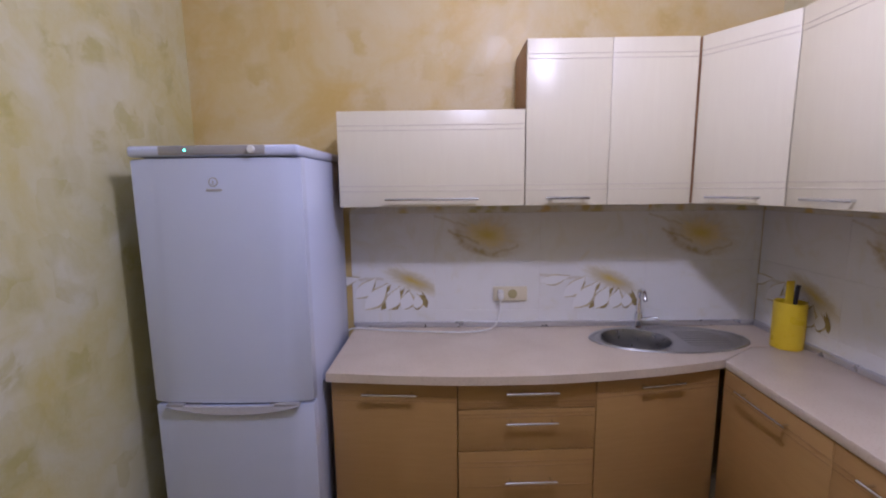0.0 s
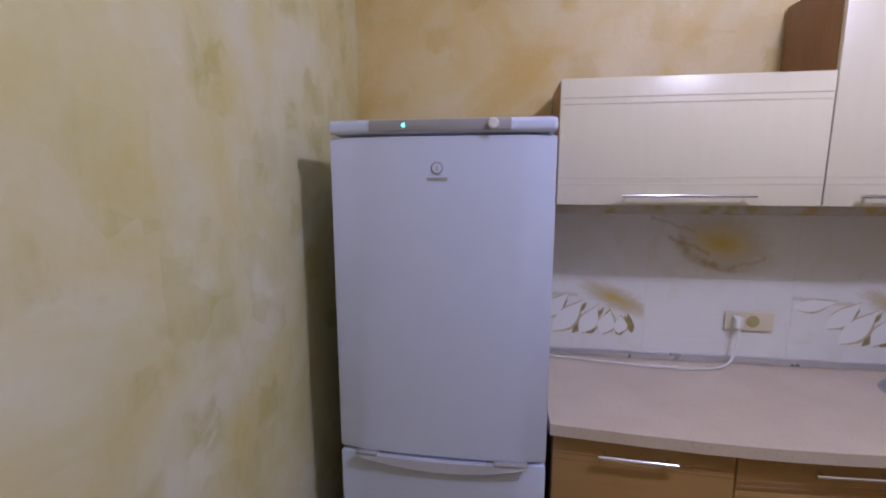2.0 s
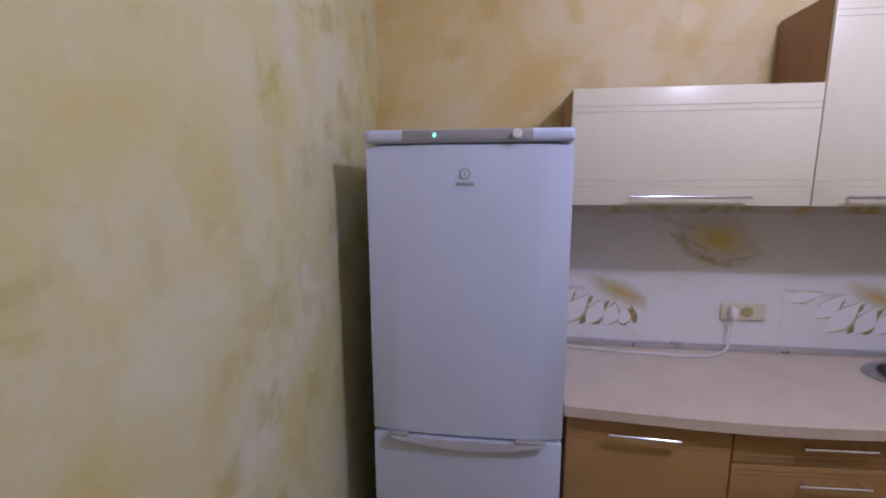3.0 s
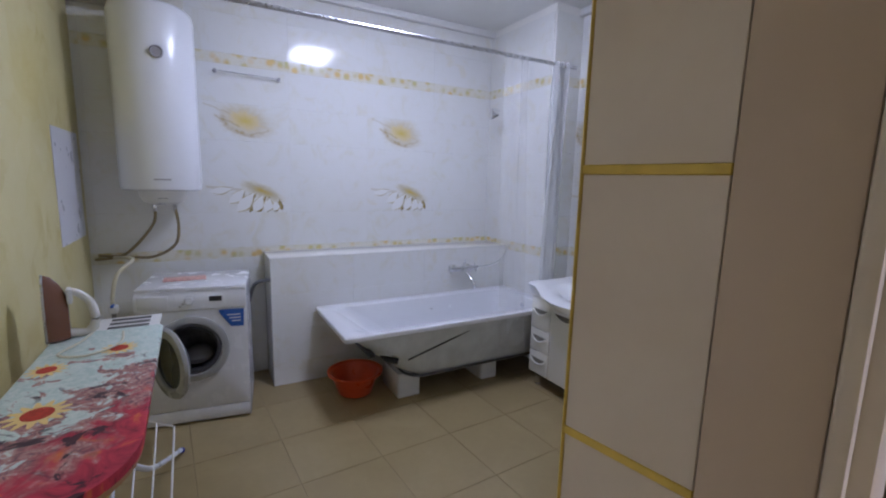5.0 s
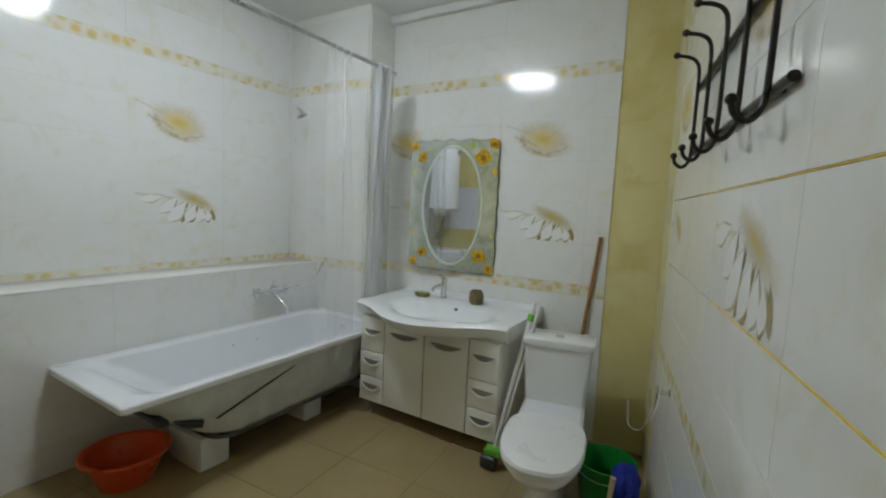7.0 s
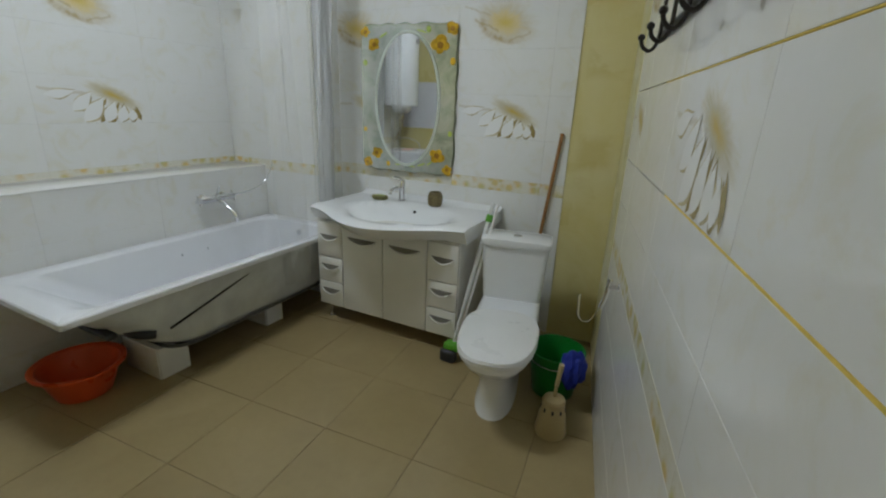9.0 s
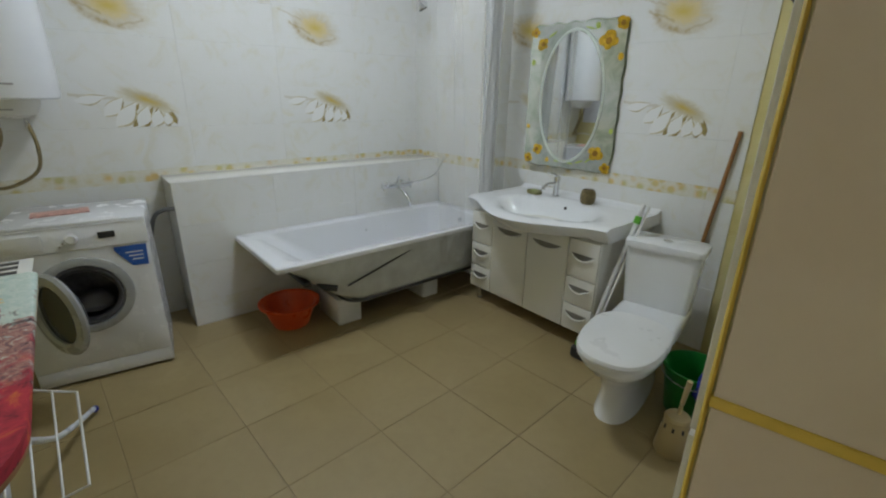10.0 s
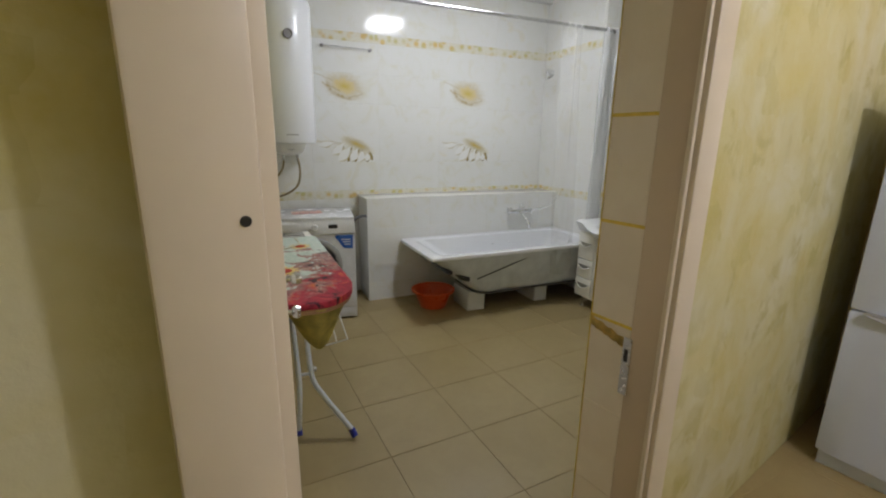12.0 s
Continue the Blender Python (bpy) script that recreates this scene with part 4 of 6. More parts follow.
def door_leaf():
    leaf_w = DOOR_R - DOOR_L - 2 * J - 0.02
    d = thing("door_1", K(-0.068, DOOR_L + J + 0.046, 0, 168), "pale painted panelled door standing open into the bathroom", "door")
    tagged(d, kind="structure")
    part("panel", boxed(0.0, leaf_w, 0.0, 0.04, 0.01, DOOR_H - J - 0.006, 0.003), DOOR_PAINT, d)
    for x0, x1, z0, z1 in ((0.13, leaf_w - 0.13, 0.14, 0.82), (0.13, leaf_w - 0.13, 0.86, 1.90)):
        for a in ((x0, x1, z0, z0 + 0.010), (x0, x1, z1 - 0.010, z1), (x0, x0 + 0.010, z0, z1), (x1 - 0.010, x1, z0, z1)):
            for y in (-0.003, 0.037):
                part("moulding", boxed(a[0], a[1], y, y + 0.006, a[2], a[3], 0.002, 1), GROOVE_GREY, d)
    for y in (-0.0015, 0.0375):
        part("groove", boxed(leaf_w - 0.052, leaf_w - 0.045, y, y + 0.004, 0.012, DOOR_H - J - 0.008, 0.001, 1), GROOVE_GREY, d)
        part("slot", boxed(leaf_w - 0.146, leaf_w - 0.124, y - 0.003, y + 0.007, 0.30, 0.66, 0.002, 1), GROOVE_DARK, d, "dark slot in the lower panel")
    for s, y in ((-1, -0.002), (1, 0.042)):
        h = part("handle_rose", add_lathe(bmesh.new(), [(0.026, 0), (0.026, 0.006), (0.012, 0.010), (0.010, 0.045)], 20, m=pose(leaf_w - 0.06, y, 1.02, 90 if s < 0 else -90)), CHROME, d, "chrome door handle")
        part("knob", add_lathe(bmesh.new(), [(0.010, 0.03), (0.022, 0.036), (0.027, 0.050), (0.022, 0.066), (0.008, 0.070)], 24, 1.0, 0.8, m=pose(leaf_w - 0.06, y, 1.02, 90 if s < 0 else -90)), CHROME, h)
        part("key_rose", add_lathe(bmesh.new(), [(0.024, 0), (0.024, 0.006), (0.009, 0.010), (0.009, 0.028), (0.020, 0.034), (0.024, 0.046), (0.019, 0.058), (0.006, 0.062)], 20, m=pose(leaf_w - 0.06, y, 0.90, 90 if s < 0 else -90)), CHROME, d, "chrome thumb turn")
    return d


GROOVE_GREY, GROOVE_DARK = plain("moulding_paint", (0.40, 0.36, 0.29), 0.45), plain("slot_brown", (0.12, 0.10, 0.08), 0.6)
door_leaf()

# ---- bathroom fittings ----
ledge = thing("tub_ledge", ORIGIN, "tiled boxed-in ledge along the wall behind the bathtub", "ledge")
LX, LY, LZ = -2.475, -0.955, 0.965
part("core", boxed(F, LX - 0.008, LY + 0.008, END, 0, LZ - 0.008), GROUT, ledge)
part("top", boxed(F + 0.008, LX + 0.002, LY - 0.004, END - 0.001, LZ - 0.0075, LZ, 0.003), TILE, ledge)
tagged(ledge, kind="structure")

part("cornice", boxed(F + 0.001, F + 0.05, L + 0.001, M - 0.001, CEIL - 0.06, CEIL - 0.001, 0.012), CEILING, single("trim", boxed(F + 0.05, 0.05, M - 0.05, M - 0.001, CEIL - 0.06, CEIL - 0.001, 0.012), CEILING, ORIGIN, "white ceiling moulding round the bathroom", "moulding", kind="structure"))


def lamp(name, m, label):
    t = thing(name, m, label, "ceiling lamp")
    part("base", add_lathe(bmesh.new(), [(0.18, CEIL - 0.004), (0.18, CEIL - 0.03), (0.17, CEIL - 0.04)], 36), WHITE_PLASTIC, t)
    part("diffuser", add_lathe(bmesh.new(), [(0.165, CEIL - 0.041), (0.16, CEIL - 0.07), (0.13, CEIL - 0.095), (0.06, CEIL - 0.108)], 36), LAMP_GLOW, t, "lit white diffuser")


LAMP_GLOW, PANEL_GLOW = emit("lamp_glow", (0.95, 0.98, 1.0), 7), emit("panel_glow", (0.97, 0.98, 1.0), 43)
t = thing("ceiling_lamp", pose(*BATH_LAMP, 0), "square white ceiling light panel, lit, in the bathroom", "ceiling lamp")
part("tray", boxed(-0.21, 0.21, -0.18, 0.18, CEIL - 0.078, CEIL - 0.001, 0.008), WHITE_PLASTIC, t)
part("diffuser", boxed(-0.19, 0.19, -0.16, 0.16, CEIL - 0.135, CEIL - 0.0785, 0.006), PANEL_GLOW, t, "lit white diffuser")
for k in range(2):
    part("crossbar", boxed(-0.19, 0.19, -0.068 + 0.12 * k, -0.052 + 0.12 * k, CEIL - 0.146, CEIL - 0.1405, 0.002), WHITE_PLASTIC, t)
lamp("ceiling_lamp", pose(*KITCHEN_LAMP, 0), "round white flush ceiling lamp, lit, in the kitchen")

# shower rod and curtain
single("curtain_rod", tubed([(-1.72, L + 0.003, 2.385), (-1.72, END - 0.01, 2.385)], 0.0125, 14, False), STEEL, ORIGIN, "grey metal shower curtain rod above the bathtub", "curtain rod")


def vinyl(name, alpha):
    k = Mat(name, (0.86, 0.87, 0.88), 0.14)
    k.bump(k.noise(k.coords("Object", (1, 1, 0.35)), 22, 5, 0.65, 1.2), 0.9 if alpha < 0.5 else 0.35, 0.02)
    k.b.inputs["Alpha"].default_value = alpha
    return k.m


VINYL, MILKY = vinyl("clear_vinyl", 0.13), vinyl("milky_vinyl", 0.40)


def curtain(top, bottom, z0, label, folds, seed, film, deep=0.016):
    rnd = random.Random(seed)
    t = thing("shower_curtain", pose(-1.735, 0, 0), label, "shower curtain")
    n, rows = folds * 8, 16
    bm = bmesh.new()
    sheet = []
    ph = [rnd.uniform(0, 6.28) for _ in range(3)]
    for r in range(rows + 1):
        f = r / rows
        z = 2.40 + (z0 - 2.40) * f
        a, b = top[0] + (bottom[0] - top[0]) * f, top[1] + (bottom[1] - top[1]) * f
        row = []
        for i in range(n + 1):
            u = i / n
            amp = deep * (1 + 0.4 * math.sin(3 * f + ph[0]))
            x = amp * math.sin(2 * math.pi * folds * u + ph[1] + 0.5 * math.sin(4 * f)) + 0.012 * math.sin(9 * u + 5 * f + ph[2])
            row.append(bm.verts.new((x, a + (b - a) * u, z + (0.012 * math.sin(7 * u + ph[0]) if r == rows else 0))))
        sheet.append(row)
    for p, q in zip(sheet, sheet[1:]):
        for i in range(n):
            bm.faces.new((p[i], p[i + 1], q[i + 1], q[i]))
    bmesh.ops.solidify(bm, geom=list(bm.faces), thickness=0.0012)
    part("sheet", bm, film, t)
    for i in range(3):
        y = top[0] + (top[1] - top[0]) * (0.2 + 0.3 * i)
        bm = bmesh.new()
        add_tube(bm, [(0.0 + 0.019 * math.cos(a * 0.5236) - 0.005, y, 2.388 + 0.019 * math.sin(a * 0.5236)) for a in range(13)], 0.003, 8, False)
        bmesh.ops.translate(bm, verts=bm.verts, vec=(0.02, 0, 0))
        part("ring", bm, WHITE_PLASTIC, t)


curtain((0.48, 0.68), (0.52, 0.77), 0.31, "gathered clear vinyl shower curtain hanging from the rod", 3, 3, VINYL)
curtain((0.90, 1.05), (0.90, 1.03), 0.60, "milky vinyl shower curtain pushed to the wall", 3, 8, MILKY, 0.030)

# bath mixer and shower
t = thing("bath_mixer", pose(LX + 0.002, 0.62, 0.785), "chrome bath mixer tap with two handles and a spout", "tap")
part("body", tubed([(0.055, -0.10, 0), (0.055, 0.10, 0)], 0.022, 14, False), CHROME, t)
for y in (-0.075, 0.075):
    part("inlet", add_lathe(bmesh.new(), [(0.032, 0), (0.030, 0.012), (0.014, 0.018), (0.014, 0.05)], 20, m=pose(0, y, 0, 0, 90)), CHROME, t)
for y, s in ((-0.10, -1), (0.10, 1)):
    h = part("handle", add_lathe(bmesh.new(), [(0.020, 0), (0.022, 0.02), (0.018, 0.04)], 18, m=pose(0.055, y, 0, -90 * s)), CHROME, t)
    for k in range(4):
        a = k * math.pi / 2 + 0.4
        part("spoke", tubed([(0.055, y + s * 0.03, 0), (0.055 + 0.038 * math.cos(a), y + s * 0.03, 0.038 * math.sin(a))], 0.007, 8, False), CHROME, h)
part("spout", tubed([(0.06, 0.0, -0.01), (0.12, 0.01, -0.035), (0.19, 0.025, -0.10), (0.20, 0.03, -0.15)], 0.012), CHROME, t)
part("lever", tubed([(0.055, 0, 0.02), (0.08, 0, 0.06), (0.09, 0, 0.085)], 0.007), CHROME, t)
part("hose", tubed([(0.055, 0.06, 0.02), (0.10, 0.20, 0.02), (0.11, 0.36, 0.07), (0.13, 0.44, 0.20)], 0.006), CHROME, t, "thin chrome shower hose")
t = thing("wall_shower", pose(-2.56, END - 0.01, 2.17), "chrome shower head on an arm from the tiled wall", "shower head")
part("arm", tubed([(-0.10, 0.0, 0.02), (-0.06, -0.09, 0.03), (0.0, -0.15, 0.01), (0.06, -0.17, -0.03)], 0.009), CHROME, t)
part("rose", add_lathe(bmesh.new(), [(0.014, 0.03), (0.022, 0.01), (0.042, -0.01), (0.040, -0.02)], 22, m=pose(0.07, -0.175, -0.045, 25, -15)), CHROME, t)
part("nozzle_face", add_lathe(bmesh.new(), [(0.036, -0.024), (0.036, -0.019)], 22, m=pose(0.07, -0.175, -0.045, 25, -15)), DARK, t)

# towel rail
t = thing("towel_rail", pose(F + 0.008, 0, 0), "thin metal towel rail on the tiled wall", "towel rail")
part("bar", tubed([(0.028, -1.233, 2.262), (0.028, -0.81, 2.252)], 0.0038, 10, False), STEEL, t)
for y, z in ((-1.233, 2.262), (-0.81, 2.252)):
    part("bracket", add_lathe(bmesh.new(), [(0.014, 0), (0.013, 0.008), (0.008, 0.012), (0.008, 0.030), (0.010, 0.034)], 18, m=pose(0, y, z, 0, 90)), GREY_PLASTIC, t)

# duct and hoses round the water heater
single("duct_box", boxed(F + 0.009, F + 0.16, L + 0.002, -1.40, 2.56, 2.72, 0.01), plain("duct_plastic", (0.66, 0.64, 0.56), 0.5), ORIGIN, "pale plastic pipe duct under the ceiling corner", "duct", kind="structure")
HOSE = plain("braided_hose", (0.34, 0.28, 0.15), 0.4, 0.5, 0.3, 120, 0.4)
single("supply_hose", tubed([(-2.565, -1.625, 1.33), (-2.60, -1.64, 1.22), (-2.70, -1.76, 1.06), (-2.77, -1.86, 0.985), (-2.78, -1.99, 0.97)], 0.009), HOSE, ORIGIN, "braided brown water hose below the heater", "hose", "heater hoses")
single("supply_hose", tubed([(-2.565, -1.515, 1.33), (-2.56, -1.50, 1.20), (-2.62, -1.53, 1.07), (-2.70, -1.66, 0.985), (-2.75, -1.80, 0.985), (-2.79, -1.97, 0.995)], 0.009), HOSE, ORIGIN, "looped braided brown water hose below the heater", "hose", "heater hoses")
CREAM_HOSE = plain("cream_hose", (0.66, 0.62, 0.46), 0.45)
t = thing("washer_tap", pose(-2.44, -1.86, 0), "cream inlet hose with a small tap beside the washing machine", "hose")
part("hose", tubed([(-0.30, -0.02, 0.985), (-0.10, 0.10, 1.0), (0.02, 0.03, 0.93), (0.035, 0.0, 0.80), (0.03, 0.0, 0.74)], 0.011), CREAM_HOSE, t)
part("valve", boxed(-0.005, 0.075, -0.022, 0.022, 0.70, 0.742, 0.008), WHITE_PLASTIC, t)
part("valve_lever", boxed(0.03, 0.10, -0.008, 0.008, 0.745, 0.757, 0.003), BLUE_STICKER, t, "small blue tap lever")
part("waste_pipe", tubed([(0.03, 0, 0.70), (0.03, -0.01, 0.02)], 0.013), GREY_PLASTIC, t)
t = single("drain_hose", tubed([(-2.50, -0.94, 0.80), (-2.50, -1.00, 0.805), (-2.53, -1.06, 0.77), (-2.58, -1.09, 0.66), (-2.60, -1.11, 0.52)], 0.013), plain("hose_grey", (0.13, 0.13, 0.14), 0.45), ORIGIN, "dark grey drain hose into the tiled ledge", "hose")
single("leaflet", boxed(-2.50, -2.38, -1.60, -1.36, 0.8705, 0.8755, 0.001, 1), plain("red_print", (0.62, 0.33, 0.28), 0.4, vary=0.3, scale=40), ORIGIN, "red and white printed leaflet on the washing machine", "leaflet")

# orange basin
t = thing("plastic_basin", pose(-2.145, -0.445, 0), "orange-red round plastic basin on the floor", "basin")
BASIN_RED = plain("orange_plastic", (0.66, 0.085, 0.015), 0.3, vary=0.05)
part("bowl", add_lathe(bmesh.new(), [(0.11, 0.0), (0.118, 0.004), (0.172, 0.150), (0.167, 0.150), (0.112, 0.014), (0.02, 0.012)], 44), BASIN_RED, t)
part("rim", add_lathe(bmesh.new(), [(0.168, 0.1505), (0.196, 0.153), (0.198, 0.166), (0.188, 0.169), (0.170, 0.160), (0.168, 0.1505)], 44, ends=False), BASIN_RED, t, "broad rolled rim")

# mirror
t = thing("wall_mirror", pose(-1.35, M - 0.048, 1.472, 0, 0, 4.7), "wavy-edged mirror with frosted border and yellow glass flowers", "mirror")


def wavy(w, h, n=160, amp=0.007):
    pts = []
    for i in range(n):
        a = 2 * math.pi * i / n
        c, s = math.cos(a), math.sin(a)
        k = (abs(c) ** 14 + abs(s) ** 14) ** (-1 / 14)
        r = 1 + amp / 0.3 * math.sin(17 * a + 1.3 * math.sin(3 * a)) * 0.5
        pts.append((w * k * c * r, h * k * s * r))
    return pts


def upright(bm):
    """Turns a plan prism to stand against the mirror wall, its top facing the room."""
    for v in bm.verts:
        v.co = Vector((v.co.x, -v.co.z, v.co.y))
    return bm


def frosted():
    k = Mat("frosted_mirror", (0.60, 0.68, 0.60), 0.14, 0.65)
    n = k.noise(k.coords(), 7, 5, 0.62, 1.0)
    k.colour(k.ramp(n, (0.35, (0.50, 0.56, 0.47)), (0.52, (0.72, 0.76, 0.68)), (0.7, (0.84, 0.86, 0.80))))
    k.bump(n, 0.25, 0.004)
    return k.m


MIRROR = Mat("mirror_glass", (0.86, 0.88, 0.87), 0.02, 1.0).m
part("border", upright(add_prism(bmesh.new(), wavy(0.348, 0.472), 0.0, 0.008, 0.002, 1)), frosted(), t, "pale green frosted glass border")
part("backing", upright(add_prism(bmesh.new(), wavy(0.355, 0.479), -0.006, -0.0005)), plain("mirror_edge", (0.13, 0.15, 0.08), 0.3), t, "dark green glass edge")
part("glass", upright(add_prism(bmesh.new(), [(0.226 * math.cos(i * math.pi / 36), 0.418 * math.sin(i * math.pi / 36)) for i in range(72)], 0.0085, 0.0105)), MIRROR, t, "oval mirror glass")
bm = bmesh.new()
add_loft(bm, [[Vector(((0.236 + dr) * math.cos(i * math.pi / 40), -(0.009 + dz), (0.428 + dr) * math.sin(i * math.pi / 40))) for i in range(80)] for dr, dz in ((0.012, 0), (0.008, 0.006), (-0.003, 0.006), (-0.009, 0.0005))], close=False)
part("oval_rim", bm, plain("rim_glass", (0.70, 0.75, 0.68), 0.1, 0.3), t, "raised pale glass rim")
GLASS_BROWN = plain("brown_glass", (0.28, 0.15, 0.02), 0.15, vary=0.2, scale=40)
GLASS_YELLOW, GLASS_GREEN = plain("yellow_glass", (0.50, 0.31, 0.02), 0.12, vary=0.35, scale=38), plain("green_glass", (0.30, 0.38, 0.08), 0.15, vary=0.15, scale=30)
for i, (x, z, r) in enumerate(((-0.315, 0.43, 0.03), (0.315, 0.44, 0.036), (-0.31, -0.43, 0.03), (0.315, -0.44, 0.033), (-0.25, 0.355, 0.036), (0.235, 0.345, 0.05), (-0.235, -0.36, 0.036), (0.235, -0.35, 0.045), (-0.32, 0.24, 0.015), (0.325, 0.25, 0.018), (0.15, 0.44, 0.016), (-0.14, -0.43, 0.014), (0.325, -0.2, 0.014), (-0.325, -0.2, 0.012))):
    if r < 0.025:
        out = [(x + r * math.cos(k * math.pi / 8), z + 1.3 * r * math.sin(k * math.pi / 8)) for k in range(16)]
        part("glass_flower", upright(add_prism(bmesh.new(), out, 0.0085, 0.0125, 0.001, 1)), GLASS_YELLOW if i % 2 else GLASS_GREEN, t)
        continue
    heart = part("glass_flower", upright(add_prism(bmesh.new(), [(x + 0.42 * r * math.cos(k * math.pi / 8), z + 0.42 * r * math.sin(k * math.pi / 8)) for k in range(16)], 0.0085, 0.0150, 0.002, 1)), GLASS_BROWN, t)
    for q in range(4):                                       # four unequal petals
        a = 0.6 * i + q * math.pi / 2
        px, pz, pr = x + 0.60 * r * math.cos(a), z + 0.60 * r * math.sin(a), r * (0.52 + 0.14 * ((i + q) % 3))
        part("petal", upright(add_prism(bmesh.new(), [(px + pr * math.cos(k * math.pi / 8), pz + 0.85 * pr * math.sin(k * math.pi / 8)) for k in range(16)], 0.0085, 0.0118 + 0.0004 * q, 0.001, 1)), GLASS_YELLOW, heart)
for x, z, a in ((0.12, -0.42, 20), (0.04, -0.435, -10), (-0.05, -0.43, 5), (0.19, -0.40, 40), (-0.18, 0.41, 30), (0.10, 0.43, -15)):
    part("glass_leaf", upright(add_prism(bmesh.new(), [(x + 0.035 * math.cos(k * math.pi / 8) * math.cos(radians(a)) - 0.006 * math.sin(k * math.pi / 8) * math.sin(radians(a)), z + 0.035 * math.cos(k * math.pi / 8) * math.sin(radians(a)) + 0.006 * math.sin(k * math.pi / 8) * math.cos(radians(a))) for k in range(16)], 0.0085, 0.0115)), GLASS_GREEN, t)

# on the washbasin
t = thing("basin_mixer", pose(-1.325, 1.262, 0.803), "chrome single-lever mixer tap on the washbasin", "tap")
part("body", add_lathe(bmesh.new(), [(0.028, 0), (0.028, 0.006), (0.022, 0.012), (0.021, 0.10), (0.023, 0.13), (0.018, 0.142)], 24), CHROME, t)
part("spout", tubed([(0, -0.01, 0.085), (-0.01, -0.07, 0.095), (-0.018, -0.125, 0.075), (-0.018, -0.13, 0.06)], 0.013), CHROME, t)
part("lever", tubed([(0, 0, 0.14), (-0.004, -0.03, 0.158), (-0.01, -0.10, 0.175)], lambda f: 0.011 - 0.004 * f), CHROME, t)
t = thing("soap_dish", pose(-1.47, 1.20, 0.803), "oval olive-brown soap dish on the washbasin", "soap dish")
OLIVE = plain("olive_stone", (0.20, 0.19, 0.07), 0.45, vary=0.35, scale=45, bump=0.2)
part("dish", add_lathe(bmesh.new(), [(0.045, 0), (0.060, 0.006), (0.064, 0.022), (0.058, 0.028), (0.048, 0.016), (0.01, 0.014)], 32, 1.0, 0.68), OLIVE, t)
part("soap", add_lathe(bmesh.new(), [(0.03, 0.014), (0.042, 0.022), (0.040, 0.032), (0.02, 0.036)], 24, 1.0, 0.65), plain("green_soap", (0.34, 0.38, 0.14), 0.4), t)
t = thing("tumbler", pose(-1.05, 1.24, 0.803), "brown speckled tumbler on the washbasin", "tumbler")
part("cup", add_lathe(bmesh.new(), [(0.036, 0), (0.046, 0.012), (0.052, 0.045), (0.047, 0.08), (0.038, 0.096), (0.033, 0.096), (0.040, 0.078), (0.044, 0.045), (0.03, 0.012), (0.01, 0.010)], 32), plain("brown_stone", (0.17, 0.13, 0.05), 0.45, vary=0.4, scale=60, bump=0.2), t)

# beside the toilet
single("broom", tubed([(-0.285, M - 0.022, 1.32), (-0.345, M - 0.03, 0.72), (-0.41, M - 0.07, 0.03)], 0.011, 10), plain("broom_wood", (0.33, 0.16, 0.05), 0.5, vary=0.15, scale=12), ORIGIN, "long brown wooden broom handle leaning on the wall", "broom")
t = thing("floor_mop", ORIGIN, "white-handled mop with green sleeves leaning on the cabinet", "mop")
GREEN = plain("green_plastic", (0.13, 0.42, 0.03), 0.35)
part("pole", tubed([(-0.545, 0.99, 0.93), (-0.60, 0.87, 0.50), (-0.655, 0.77, 0.08)], 0.012, 12), WHITE_PLASTIC, t)
part("pole", tubed([(-0.515, 0.99, 0.925), (-0.575, 0.88, 0.50), (-0.64, 0.79, 0.09)], 0.008, 10), WHITE_PLASTIC, t)
part("sleeve", tubed([(-0.5535, 0.971, 0.865), (-0.5585, 0.961, 0.825)], 0.019, 12, False), GREEN, t, "bright green sleeve")
part("clamp", boxed(-0.70, -0.60, 0.72, 0.79, 0.075, 0.115, 0.012), GREEN, t, "bright green mop clamp")
part("head", boxed(-0.715, -0.615, 0.70, 0.765, 0.0, 0.08, 0.02, 3), DARK, t, "dark mop head")
t = thing("bucket", pose(-0.05, 0.765, 0), "green plastic bucket beside the toilet", "bucket")
part("pail", add_lathe(bmesh.new(), [(0.105, 0), (0.11, 0.005), (0.140, 0.235), (0.149, 0.240), (0.149, 0.255), (0.142, 0.257), (0.134, 0.235), (0.104, 0.012), (0.01, 0.01)], 40), plain("bucket_green", (0.015, 0.20, 0.02), 0.3), t)
part("handle", tubed([(0.145 * math.cos(a * math.pi / 10), -0.02 - 0.13 * math.sin(a * math.pi / 10), 0.235 - 0.03 * math.sin(a * math.pi / 10)) for a in range(11)], 0.003, 8, False), STEEL, t)
bm = bmesh.new()
rnd = random.Random(4)
bmesh.ops.create_icosphere(bm, subdivisions=3, radius=1.0)
for v in bm.verts:
    d = v.co.normalized()
    k = 1 + 0.35 * noise.noise(d * 2.3) + 0.12 * noise.noise(d * 6)
    v.co = Vector((d.x * 0.062 * k, d.y * 0.075 * k, d.z * 0.10 * k))
single("cleaning_cloth", bm, plain("blue_cloth", (0.015, 0.03, 0.30), 0.8, vary=0.2, scale=20, bump=0.3), pose(0.055, 0.665, 0.215), "crumpled dark blue cloth over the bucket rim", "cloth")
t = thing("toilet_brush", pose(0.02, 0.43, 0), "beige plastic toilet brush in its holder", "toilet brush")
BEIGE = plain("beige_plastic", (0.50, 0.40, 0.20), 0.4)
part("holder", add_lathe(bmesh.new(), [(0.072, 0), (0.075, 0.008), (0.062, 0.10), (0.050, 0.165), (0.046, 0.165), (0.055, 0.10), (0.02, 0.02)], 32), BEIGE, t)
